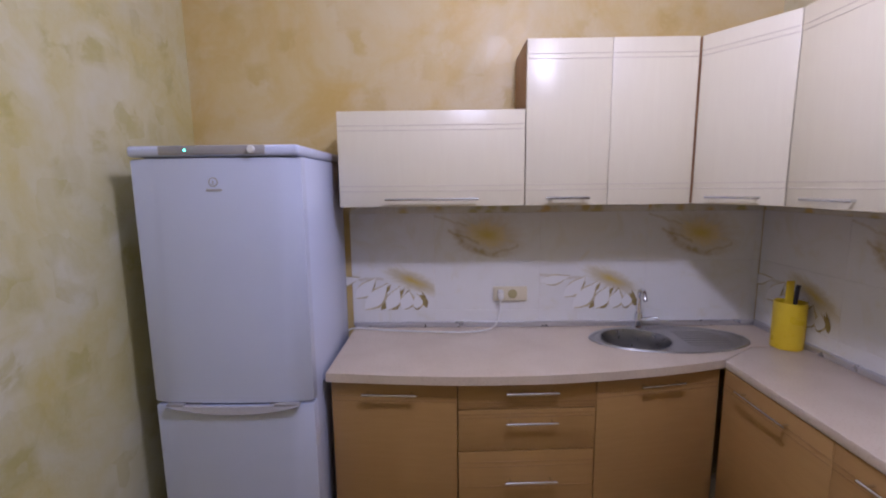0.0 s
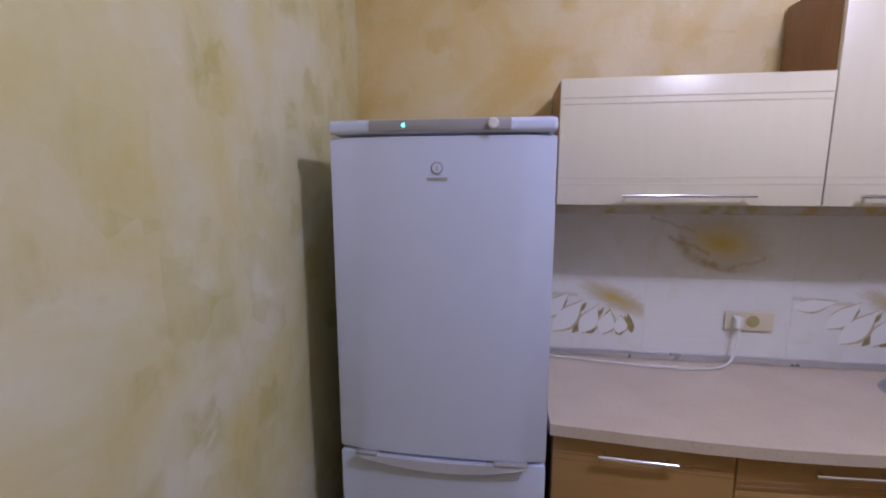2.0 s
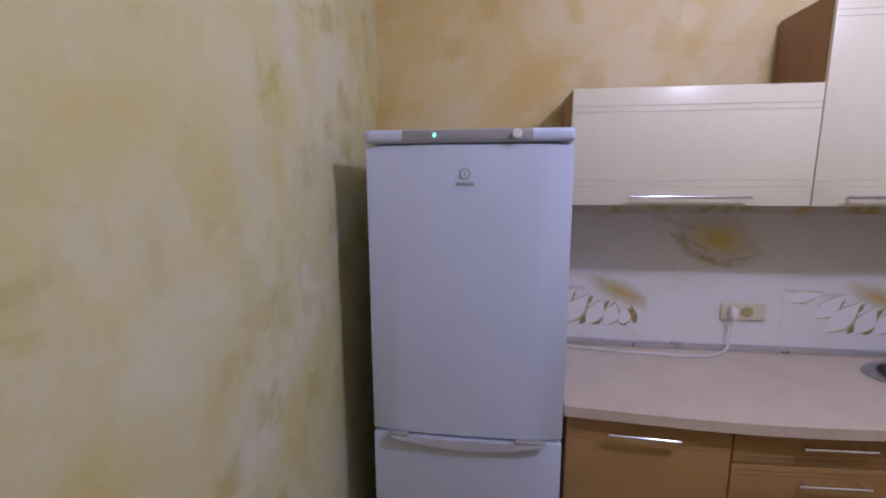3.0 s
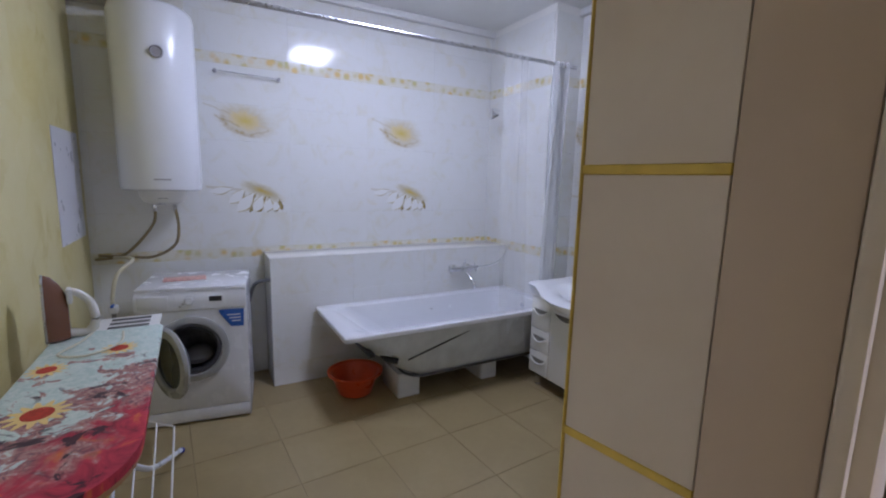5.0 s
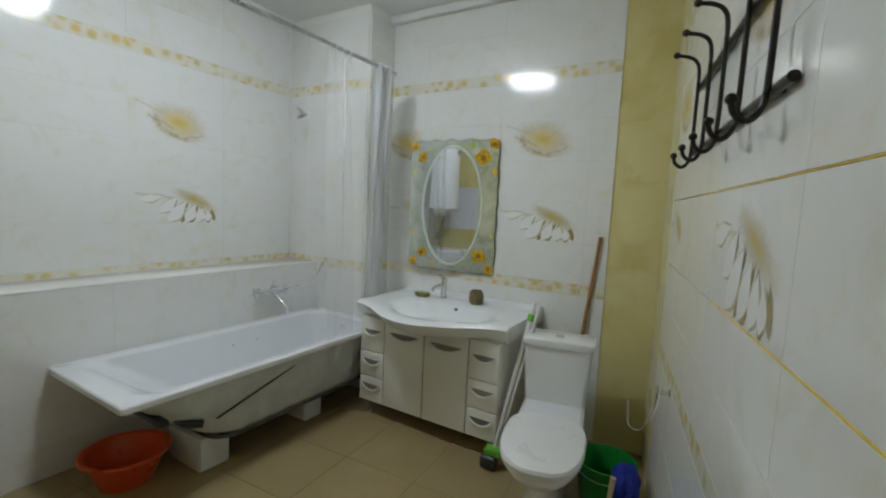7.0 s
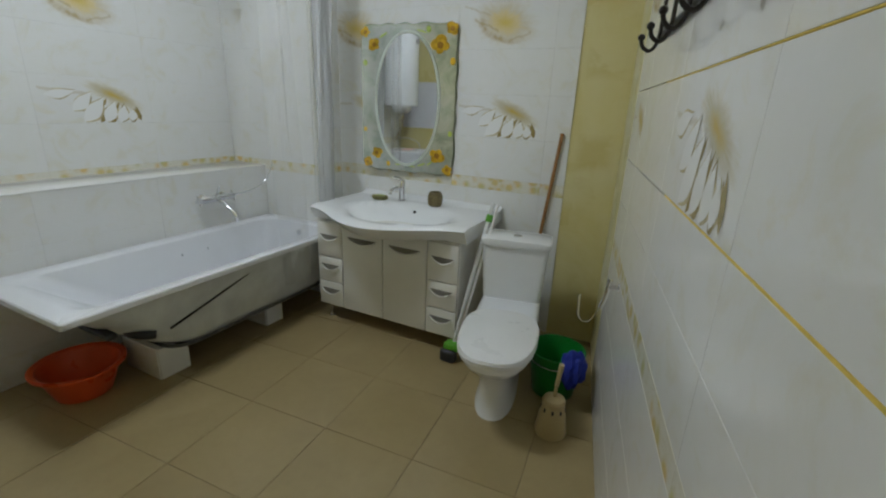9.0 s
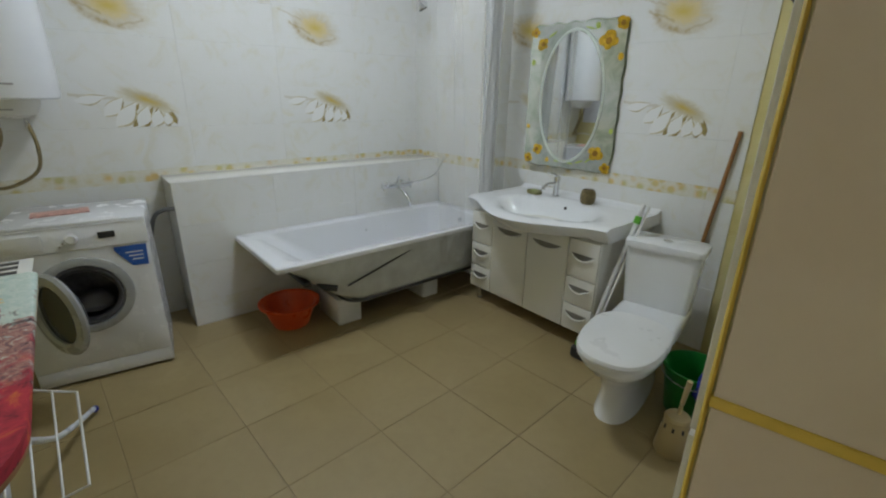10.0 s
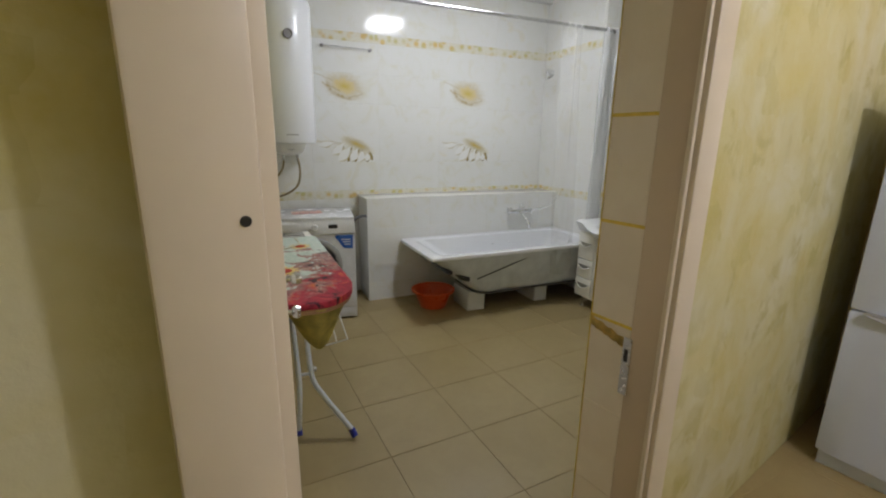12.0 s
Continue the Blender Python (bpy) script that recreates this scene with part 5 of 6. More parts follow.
for k in range(9):
    a = 2 * math.pi * k / 9
    part("vent_hole", boxed(-0.005, 0.005, -0.002, 0.002, -0.010, 0.010, m=pose(0.0545 * math.cos(a), 0.0545 * math.sin(a), 0.138, 0, 0, math.degrees(a) + 90) @ pose(0, 0, 0, -12)), DARK, t)
part("collar", add_lathe(bmesh.new(), [(0.052, 0.165), (0.054, 0.172), (0.048, 0.185), (0.02, 0.195)], 28), BEIGE, t)
part("handle", tubed([(0, 0, 0.19), (0.004, 0.004, 0.26), (0.012, 0.01, 0.36)], lambda f: 0.008 + 0.004 * f), BEIGE, t)

hook_dir = (Vector((*HOOK_B, 0)) - Vector((*HOOK_A, 0))).normalized()


def on_hook(y, z, out=0.0):
    """A pose on the door wall's bathroom face: x runs along it towards the door, y into it."""
    x, yy = along_hook(y)
    side = Vector((0, 0, 1)).cross(hook_dir)
    m = Matrix((hook_dir, side, Vector((0, 0, 1)))).transposed().to_4x4()
    m.translation = Vector((x, yy, z)) - side * out
    return m


t = thing("hook_rack", on_hook(-0.05, 1.80), "black wrought-iron coat rack with five double hooks", "coat rack")
IRON = plain("black_iron", (0.018, 0.014, 0.012), 0.38, 0.3)
for z in (0.13, -0.10):
    part("bar", tubed([(-0.47, -0.020, z), (0.50, -0.020, z)], 0.010, 12, False), IRON, t)
for x in (-0.40, 0.42):
    for z in (0.13, -0.10):
        part("stay", tubed([(x, -0.028, z), (x, 0.0, z)], 0.009, 8, False), IRON, t)
for k in range(5):
    x = -0.42 + 0.21 * k
    h = part("hook", tubed([(x, -0.105, 0.235), (x, -0.070, 0.228), (x, -0.044, 0.210), (x, -0.034, 0.17), (x, -0.033, 0.05), (x, -0.035, -0.10), (x, -0.044, -0.140), (x, -0.062, -0.155), (x, -0.082, -0.142), (x, -0.089, -0.12)], 0.0062, 8), IRON, t)
    for p in ((x, -0.108, 0.236), (x, -0.089, -0.115)):
        bm = bmesh.new()
        bmesh.ops.create_icosphere(bm, subdivisions=2, radius=0.0115, matrix=Matrix.Translation(p))
        part("knob", bm, IRON, h)
t = thing("bidet_valve", on_hook(0.48, 0.76), "small chrome wall valve with a thin hose", "valve")
part("rose", add_lathe(bmesh.new(), [(0.024, 0), (0.022, -0.008), (0.010, -0.014), (0.010, -0.05)][::-1], 18, m=pose(0, 0, 0, -90)), CHROME, t)
part("tap", tubed([(0, -0.045, 0.03), (0, -0.05, 0), (0.0, -0.055, -0.05), (0.0, -0.07, -0.10)], 0.010), CHROME, t)
part("hose", tubed([(0.0, -0.07, -0.10), (-0.01, -0.10, -0.17), (-0.06, -0.13, -0.20), (-0.10, -0.15, -0.19)], 0.0022), CHROME, t, "thin chrome hose")
part("coil", tubed([(-0.10 - 0.0022 * k, -0.15 + 0.005 * math.cos(k * math.pi / 3), -0.19 + 0.0018 * k + 0.005 * math.sin(k * math.pi / 3)) for k in range(37)], 0.0016, 6, False), CHROME, t, "coiled chrome end of the hose")

# left wall: socket, notice
t = thing("wall_socket", pose(-1.18, L, 1.10), "cream double power socket on the yellow wall", "socket", "bathroom sockets")
part("plate", boxed(-0.075, 0.075, 0.001, 0.012, -0.042, 0.042, 0.006), plain("socket_cream", (0.74, 0.70, 0.58), 0.3), t)
for x in (-0.036, 0.036):
    part("well", add_lathe(bmesh.new(), [(0.024, 0), (0.024, 0.002), (0.020, 0.003)], 24, m=pose(x, 0.012, 0, -90)), plain("socket_well", (0.55, 0.51, 0.40), 0.35), t)
    for dx in (-0.009, 0.009):
        part("pin_hole", add_lathe(bmesh.new(), [(0.0028, 0), (0.0028, 0.002)], 10, m=pose(x + dx, 0.0145, 0, -90)), DARK, t)
single("notice_sheet", boxed(-2.74, -2.18, L + 0.001, L + 0.004, 1.14, 1.77), plain("white_sheet", (0.72, 0.72, 0.76), 0.3), ORIGIN, "plain white sheet fixed to the yellow wall", "sheet")


# ironing board
def board_cloth():
    k = Mat("floral_cotton", (0.6, 0.7, 0.66), 0.75)
    v = k.coords()
    s = k.node("ShaderNodeSeparateXYZ")
    k.link(v, s.inputs[0])
    big, mid, fine = k.noise(v, 4.5, 4, 0.6, 0.8), k.noise(v, 11, 4, 0.65, 1.0), k.noise(v, 32, 4, 0.65, 1.2)
    col = k.ramp(fine, (0.40, (0.50, 0.62, 0.57)), (0.60, (0.66, 0.73, 0.68)))
    zone = k.math("ADD", k.math("ADD", k.math("MULTIPLY", s.outputs["X"], 0.85), k.math("MULTIPLY", s.outputs["Y"], 1.1)), 0.50)
    zone = k.math("ADD", zone, k.math("MULTIPLY", k.math("SUBTRACT", big, 0.5), 1.3))
    brown = k.ramp(k.math("ADD", zone, k.math("MULTIPLY", k.math("SUBTRACT", mid, 0.5), 2.2)), (0.46, (0, 0, 0)), (0.54, (0.9, 0.9, 0.9)))
    col = k.mix(brown, col, k.ramp(fine, (0.36, (0.13, 0.03, 0.06)), (0.5, (0.36, 0.13, 0.11)), (0.60, (0.46, 0.27, 0.22)), (0.68, (0.60, 0.66, 0.58))))
    red = k.ramp(zone, (0.74, (0, 0, 0)), (0.86, (1, 1, 1)))
    col = k.mix(red, col, k.ramp(mid, (0.30, (0.05, 0.012, 0.02)), (0.42, (0.34, 0.02, 0.045)), (0.56, (0.52, 0.035, 0.06)), (0.68, (0.62, 0.16, 0.04))))
    dark = k.ramp(k.noise(v, 9.5, 3, 0.6, 1.8), (0.585, (0, 0, 0)), (0.635, (0.92, 0.92, 0.92)))
    col = k.mix(k.math("MULTIPLY", dark, k.ramp(zone, (0.3, (0, 0, 0)), (0.5, (1, 1, 1)))), col, (0.03, 0.014, 0.025))
    k.colour(col)
    k.bump(k.noise(v, 18, 3), 0.25, 0.004)
    return k.m


t = thing("ironing_board", pose(-0.83, -1.722, 0), "ironing board with a red and mint floral cover, set up", "ironing board")
n = 22
outline = []
for i in range(n + 1):                                       # round near end
    a = -math.pi / 2 + math.pi * i / n
    outline.append((0.362 + 0.235 * math.cos(a), 0.19 * math.sin(a)))
outline += [(-0.60, 0.178), (-0.62, 0.16), (-0.62, -0.17), (-0.60, -0.19)]
part("cover", add_prism(bmesh.new(), outline, 0.855, 0.882, 0.010, 3), board_cloth(), t, "floral cotton cover")
GOLD, ORANGE = plain("petal_print", (0.78, 0.60, 0.22), 0.75), plain("disc_print", (0.42, 0.04, 0.015), 0.75, vary=0.3, scale=80)
for x, y, r in ((-0.35, 0.052, 0.066), (-0.215, -0.128, 0.062), (0.125, -0.070, 0.082)):
    out = [(x + r * (0.80 + 0.20 * math.cos(13 * k * math.pi / 52)) * math.cos(k * math.pi / 52), y + r * 0.92 * (0.80 + 0.20 * math.cos(13 * k * math.pi / 52)) * math.sin(k * math.pi / 52)) for k in range(104)]
    p = part("sunflower_print", add_prism(bmesh.new(), out, 0.8822, 0.8828), GOLD, t, "printed yellow sunflower")
    part("disc_print", add_prism(bmesh.new(), [(x + r * 0.48 * math.cos(k * math.pi / 14), y + r * 0.44 * math.sin(k * math.pi / 14)) for k in range(28)], 0.8829, 0.8834), ORANGE, p)
part("board", add_prism(bmesh.new(), [(x * 0.985, y * 0.97) for x, y in outline], 0.835, 0.854), plain("board_wood", (0.34, 0.20, 0.09), 0.6), t)
# loose edge of the cover under the near end
bm = bmesh.new()
rows = []
for j in range(7):
    row = []
    for i in range(21):
        a = -1.15 + 2.3 * i / 20
        drop = 0.21 * (j / 6) * (0.5 + 0.5 * math.sin(2.2 * a + 1.0))
        row.append(bm.verts.new((0.362 + (0.225 - 0.10 * (j / 6)) * math.cos(a) + 0.006 * math.sin(9 * a), (0.18 - 0.05 * j / 6) * math.sin(a), 0.850 - drop)))
    rows.append(row)
for a, b in zip(rows, rows[1:]):
    for i in range(20):
        bm.faces.new((a[i], a[i + 1], b[i + 1], b[i]))
bmesh.ops.solidify(bm, geom=list(bm.faces), thickness=0.003)
part("cover_hem", bm, plain("yellow_hem", (0.56, 0.47, 0.12), 0.8, vary=0.35, scale=14, bump=0.3), t, "loose yellow hem of the cover")
LEG, CAP = plain("leg_paint", (0.66, 0.70, 0.78), 0.3), plain("blue_cap", (0.02, 0.03, 0.30), 0.4)
for y0, y1, xs in ((0.035, 0.205, 0.26), (-0.035, -0.055, 0.145)):
    l = part("leg", tubed([(-0.42, y0 * 1.6, 0.83), (-0.12, y0, 0.53), (0.05, y0 * 0.9, 0.30), (0.12, y0 + (y1 - y0) * 0.25, 0.20), (xs - 0.015, y1, 0.03)], 0.013), LEG, t, "pale painted tubular leg")
    part("foot_cap", tubed([(xs - 0.030, y0 + (y1 - y0) * 0.93, 0.044), (xs, y1, 0.016)], 0.0165, 12, False), CAP, l, "dark blue foot cap")
for y0, y1 in ((0.06, 0.19), (-0.06, -0.17)):
    l = part("leg", tubed([(0.30, y0, 0.83), (-0.25, y0, 0.46), (-0.62, y0 + (y1 - y0) * 0.3, 0.20), (-1.02, y1, 0.03)], 0.012), LEG, t, "pale painted tubular leg")
    part("foot_cap", tubed([(-1.0, y1, 0.035), (-1.035, y1, 0.018)], 0.0155, 12, False), CAP, l, "dark blue foot cap")
part("cross_bar", tubed([(0.05, -0.034, 0.30), (0.05, 0.034, 0.30)], 0.008, 8, False), LEG, t)
part("rivet", add_lathe(bmesh.new(), [(0.016, 0), (0.012, 0.014)], 14, m=pose(0.045, 0.045, 0.315, -90)), STEEL, t)
rack = part("rack", tubed([(-0.25, 0.10, 0.63), (-0.25, 0.215, 0.57), (0.10, 0.215, 0.48), (0.10, 0.06, 0.46)], 0.004, 8, False), WHITE_PLASTIC, t, "white wire rack slung below")
for k in range(4):
    y = 0.215 - 0.055 * k
    part("wire", tubed([(-0.25, y, 0.57 + 0.028 * k), (0.10, y, 0.48 - 0.006 * k)], 0.003, 8, False), WHITE_PLASTIC, rack)
rest = part("iron_rest", boxed(-0.84, -0.612, -0.10, 0.16, 0.858, 0.868, 0.004), WHITE_PLASTIC, t, "white iron rest")
for k in range(3):
    part("rest_slot", boxed(-0.81 + 0.06 * k, -0.78 + 0.06 * k, -0.03, 0.12, 0.868, 0.8695), DARK, rest)

# iron standing on its heel
t = thing("iron", pose(-1.385, -1.865, 0.884, 0, 0, 100), "brown and white steam iron standing on its heel", "iron")
sole = [(-0.055, 0.0), (0.055, 0.0), (0.058, 0.08), (0.045, 0.16), (0.02, 0.235), (0.0, 0.262), (-0.02, 0.235), (-0.045, 0.16), (-0.058, 0.08)]


def standing(bm, x0):
    for v in bm.verts:
        v.co = Vector((v.co.z + x0, v.co.x, v.co.y))
    return bm


part("soleplate", standing(add_prism(bmesh.new(), sole, 0, 0.008, 0.002, 1), -0.06), STEEL, t)
part("body", standing(add_loft(bmesh.new(), [[Vector((x * s, 0.005 + y * q, z)) for x, y in sole] for z, s, q in ((0.008, 0.98, 0.97), (0.03, 0.94, 0.93), (0.055, 0.80, 0.80), (0.075, 0.55, 0.62))]), -0.06), plain("brown_gloss", (0.17, 0.075, 0.04), 0.2), t, "brown glossy shell")
part("handle", tubed([(0.01, 0, 0.02), (0.07, 0, 0.015), (0.095, 0, 0.06), (0.085, 0, 0.13), (0.05, 0, 0.175), (0.01, 0, 0.19)], lambda f: 0.017 - 0.003 * f, 12), plain("iron_white", (0.70, 0.68, 0.62), 0.3), t, "white handle")
part("tank_window", boxed(0.012, 0.03, -0.03, 0.03, 0.14, 0.20, 0.006), WHITE_PLASTIC, t)
part("cord", tubed([(0.09, 0, 0.03), (0.10, 0.06, 0.008), (0.05, -0.10, 0.008), (-0.02, -0.22, 0.006), (0.06, -0.28, 0.006), (0.16, -0.20, 0.006), (0.18, -0.05, 0.006)], 0.004), plain("cord_cream", (0.62, 0.60, 0.46), 0.6), t, "pale power cord")

# ---- kitchen fittings ----
t = thing("kitchen_sink", K(2.295, -0.215, 0.859), "oval stainless steel sink with a ribbed drainer", "sink")
SINK = plain("sink_steel", (0.50, 0.50, 0.51), 0.34, 1.0, 0.02, 4)
bm = bmesh.new()


def egg(kx, ky, z, n=48):
    return [Vector((0.37 * kx * math.cos(2 * math.pi * i / n), 0.185 * ky * math.sin(2 * math.pi * i / n), z)) for i in range(n)]


add_loft(bm, [egg(1, 1, 0.0), egg(0.99, 0.98, 0.006), egg(0.95, 0.91, 0.005), egg(0.93, 0.87, 0.0015)], close=False)
add_pierced(bm, [(p.x, p.y) for p in egg(0.93, 0.87, 0)], ring_at(-0.153, -0.005, 0.158, 0.140), 0.0, 0.0015)
part("rim", bm, SINK, t)
bm = bmesh.new()
add_loft(bm, [[Vector((x, y, z)) for x, y in ring_at(-0.153, -0.005, 0.158 * f, 0.140 * f)] for f, z in ((1.03, 0.0035), (1.0, 0.0035), (0.975, -0.006), (0.93, -0.05), (0.86, -0.11), (0.72, -0.135), (0.2, -0.142), (0.02, -0.143))], close=False)
part("bowl", bm, plain("bowl_steel", (0.36, 0.36, 0.37), 0.3, 1.0, 0.1, 10), t, "deep steel bowl")
part("drain", add_lathe(bmesh.new(), [(0.034, 0), (0.034, 0.004), (0.022, 0.005)], 20, m=pose(-0.153, -0.005, -0.142)), STEEL, t)
for k in range(7):
    part("rib", boxed(0.06 + 0.0 * k, 0.28 - 0.008 * abs(k - 3) ** 1.5, -0.094 + 0.03 * k, -0.086 + 0.03 * k, 0.0, 0.0045, 0.0015), SINK, t)
t = thing("kitchen_mixer", K(2.225, -0.050, 0.859), "chrome kitchen mixer tap with a swan neck", "tap")
part("body", add_lathe(bmesh.new(), [(0.026, 0), (0.026, 0.008), (0.020, 0.014), (0.020, 0.07), (0.016, 0.08)], 22), CHROME, t)
part("neck", tubed([(0, 0, 0.06), (0, 0.004, 0.16), (-0.004, -0.02, 0.20), (-0.015, -0.08, 0.205), (-0.02, -0.11, 0.17)], 0.011), CHROME, t)
part("lever", tubed([(0.018, 0, 0.045), (0.05, -0.015, 0.055), (0.085, -0.03, 0.06)], 0.007), CHROME, t)
t = thing("utensil_pot", K(2.765, -0.33, 0.859), "bright yellow utensil pot on the worktop", "utensil pot")
YELLOW_PLASTIC = plain("yellow_plastic", (0.72, 0.52, 0.005), 0.3)
part("pot", add_lathe(bmesh.new(), [(0.058, 0), (0.062, 0.004), (0.062, 0.205), (0.060, 0.21), (0.055, 0.205), (0.055, 0.012), (0.01, 0.01)], 36), YELLOW_PLASTIC, t)
part("spatula", boxed(-0.034, 0.002, -0.012, -0.006, 0.04, 0.305, 0.003), YELLOW_PLASTIC, t, "yellow spatula")
part("ladle_handle", tubed([(0.012, 0.01, 0.03), (0.028, 0.012, 0.20), (0.036, 0.012, 0.28)], 0.009), plain("dark_blue_grip", (0.03, 0.03, 0.06), 0.4), t, "dark utensil handle")
t = thing("wall_socket", K(1.575, -0.010, 1.035), "cream double wall socket with a plug on the tiles", "socket", "kitchen sockets")
part("plate", boxed(-0.088, 0.088, -0.012, 0.0, -0.038, 0.038, 0.006), plain("socket_ivory", (0.72, 0.66, 0.48), 0.3), t)
part("well", add_lathe(bmesh.new(), [(0.024, 0), (0.024, 0.002), (0.020, 0.003)], 24, m=pose(0.012, -0.012, 0, 90)), plain("well_ivory", (0.42, 0.36, 0.16), 0.35), t)
plug = part("plug", boxed(-0.066, -0.036, -0.05, -0.012, -0.022, 0.024, 0.008), WHITE_PLASTIC, t, "white plug")
part("cord", tubed([(-0.05, -0.045, -0.02), (-0.06, -0.05, -0.09), (-0.09, -0.07, -0.155), (-0.20, -0.10, -0.1715), (-0.45, -0.09, -0.1715), (-0.68, -0.06, -0.1705), (-0.82, -0.055, -0.168), (-0.88, -0.06, -0.25)], 0.0042), WHITE_PLASTIC, t, "white power cord on the worktop")

# ---- tiles ----
SHARED = {}


def tile_mesh(w, h, material, depth=0.008):
    key = (round(w, 3), round(h, 3), material.name)
    if key not in SHARED:
        bm = boxed(-w / 2, w / 2, 0, depth, -h / 2, h / 2)
        bmesh.ops.bevel(bm, geom=[e for e in bm.edges if all(v.co.y < 1e-6 for v in e.verts)], offset=0.0006, segments=1, affect="EDGES")
        SHARED[key] = mesh_of("tile", bm, material, False)
    return SHARED[key]


PETAL_WHITE, PETAL_SHADE, PETAL_BROWN = plain("petal_white", (0.86, 0.86, 0.84), 0.12, vary=0.02), plain("petal_shade", (0.57, 0.50, 0.31), 0.14, vary=0.25, scale=30), plain("petal_brown", (0.34, 0.27, 0.11), 0.14, vary=0.2, scale=30)


def petals(kind):
    """Teardrop petals that fan out from the flower's heart, as a thin print."""
    if kind in SHARED:
        return SHARED[kind]
    bm = bmesh.new()
    rnd = random.Random(7)
    # foot and tip of each petal, and its half width
    specs = {"petal_white": [((-0.10, 0.052), (-0.26, 0.024), 0.022), ((-0.02, 0.05), (-0.135, -0.06), 0.030), ((0.04, 0.02), (-0.085, -0.122), 0.036), ((0.10, 0.0), (0.03, -0.126), 0.032), ((0.15, -0.02), (0.115, -0.126), 0.030), ((0.19, -0.04), (0.185, -0.122), 0.024)],
             "petal_brown": [((0.055, 0.016), (0.012, -0.035), 0.009), ((0.125, -0.004), (0.080, -0.060), 0.009), ((0.03, -0.075), (0.0, -0.128), 0.011), ((0.215, -0.025), (0.232, -0.115), 0.010), ((0.17, -0.095), (0.20, -0.127), 0.018), ((0.205, -0.04), (0.240, -0.118), 0.014), ((0.095, -0.085), (0.058, -0.127), 0.012), ((-0.02, 0.02), (-0.085, -0.035), 0.009), ((0.15, -0.012), (0.128, -0.05), 0.010)]}
    specs["petal_shade"] = [((f[0], f[1] + 0.004), (e[0] + 0.010, e[1] - 0.004), w * 1.25) for f, e, w in specs["petal_white"]]
    specs = specs[kind]
    lift = {"petal_white": 0.0012, "petal_shade": 0.0004, "petal_brown": 0.0008}[kind]
    for order, (foot, tip, wide) in enumerate(specs):
        a, b = Vector((foot[0], 0, foot[1])), Vector((tip[0], 0, tip[1]))
        d = b - a
        nrm = Vector((-d.z, 0, d.x)).normalized()
        vs = []
        for k in range(16):
            u = k / 8 if k <= 8 else 2 - k / 8
            w = 1.12 * wide * math.sin(math.pi * u ** 1.25) * (1 if k <= 8 else -1) + 0.006 * math.sin(math.pi * u)
            p = a + d * u + nrm * w
            vs.append(bm.verts.new((min(p.x, 0.262), -lift - 0.00004 * order, max(p.z, -0.1285))))
        bm.faces.new(vs)
    bmesh.ops.triangulate(bm, faces=list(bm.faces))
    SHARED[kind] = mesh_of(kind, bm, {"petal_white": PETAL_WHITE, "petal_shade": PETAL_SHADE, "petal_brown": PETAL_BROWN}[kind], False)
    return SHARED[kind]


def daisy_print(tile, shift, tall=1.0):
    for kind in ("petal_white", "petal_shade", "petal_brown"):
        o = new(kind, petals(kind))
        o.parent = tile
        o.location.x = shift
        o.scale.z = tall


def clad(wall_name, corner, along, u0, u1, joint, width, rows, gap=0.0004, depth=0.0075):
    """Tiles a wall: rows of (z0, z1, kind, phase); along runs to the right as one faces the wall."""
    wall_ob = bpy.data.objects[wall_name] if isinstance(wall_name, str) else wall_name
    along = Vector((*along, 0)).normalized()
    side = Vector((0, 0, 1)).cross(along)
    for z0, z1, kind, phase in rows:
        k = math.floor((u0 - joint) / width)
        while joint + k * width < u1 - 0.004:
            a, b = max(u0, joint + k * width), min(u1, joint + (k + 1) * width)
            if b - a > 0.012:
                mat = TILE
                if kind == "border":
                    mat = TILE_BORDER
                elif kind == "reveal":
                    mat = REVEAL
                elif kind in ("sun", "daisy") and (k - phase) % 2 == 0 and b - a > width * 0.45:
                    mat = TILE_SUN if kind == "sun" else TILE_DAISY
                o = new("tile", tile_mesh(b - a - gap, z1 - z0 - gap, mat))
                m = Matrix((along, side, Vector((0, 0, 1)))).transposed().to_4x4()
                m.translation = Vector((*corner, 0)) + along * ((a + b) / 2) - side * depth + Vector((0, 0, (z0 + z1) / 2))
                o.matrix_world = m
                o.parent = wall_ob
                o.matrix_parent_inverse = wall_ob.matrix_world.inverted()
                if mat is TILE_DAISY and b - a > width * 0.7:
                    daisy_print(o, joint + (k + 0.5) * width - (a + b) / 2 - (0.31 - width / 2) * 0.3, (z1 - z0) / 0.262)
            k += 1


def courses(border, phase, low=0.0):
    """Rows from floor to ceiling, with a border strip whose foot is at the height given."""
    out, z = [], border
    while z > 0.005:
        out.append((max(0, z - 0.262), z, "", 0))
        z -= 0.262
    out.append((border, border + 0.075, "border", 0))
    z = border + 0.075
    for kind in ("", "daisy", "", "sun", ""):
        top = z + 0.262
        out.append((z, top, kind, phase))
        z = top
    out.append((z, z + 0.075, "border", 0))
    z += 0.075
    while z < CEIL - 0.07:
        out.append((z, min(z + 0.262, CEIL - 0.061), "", 0))
        z += 0.262
    return [r for r in out if r[1] - r[0] > 0.015]


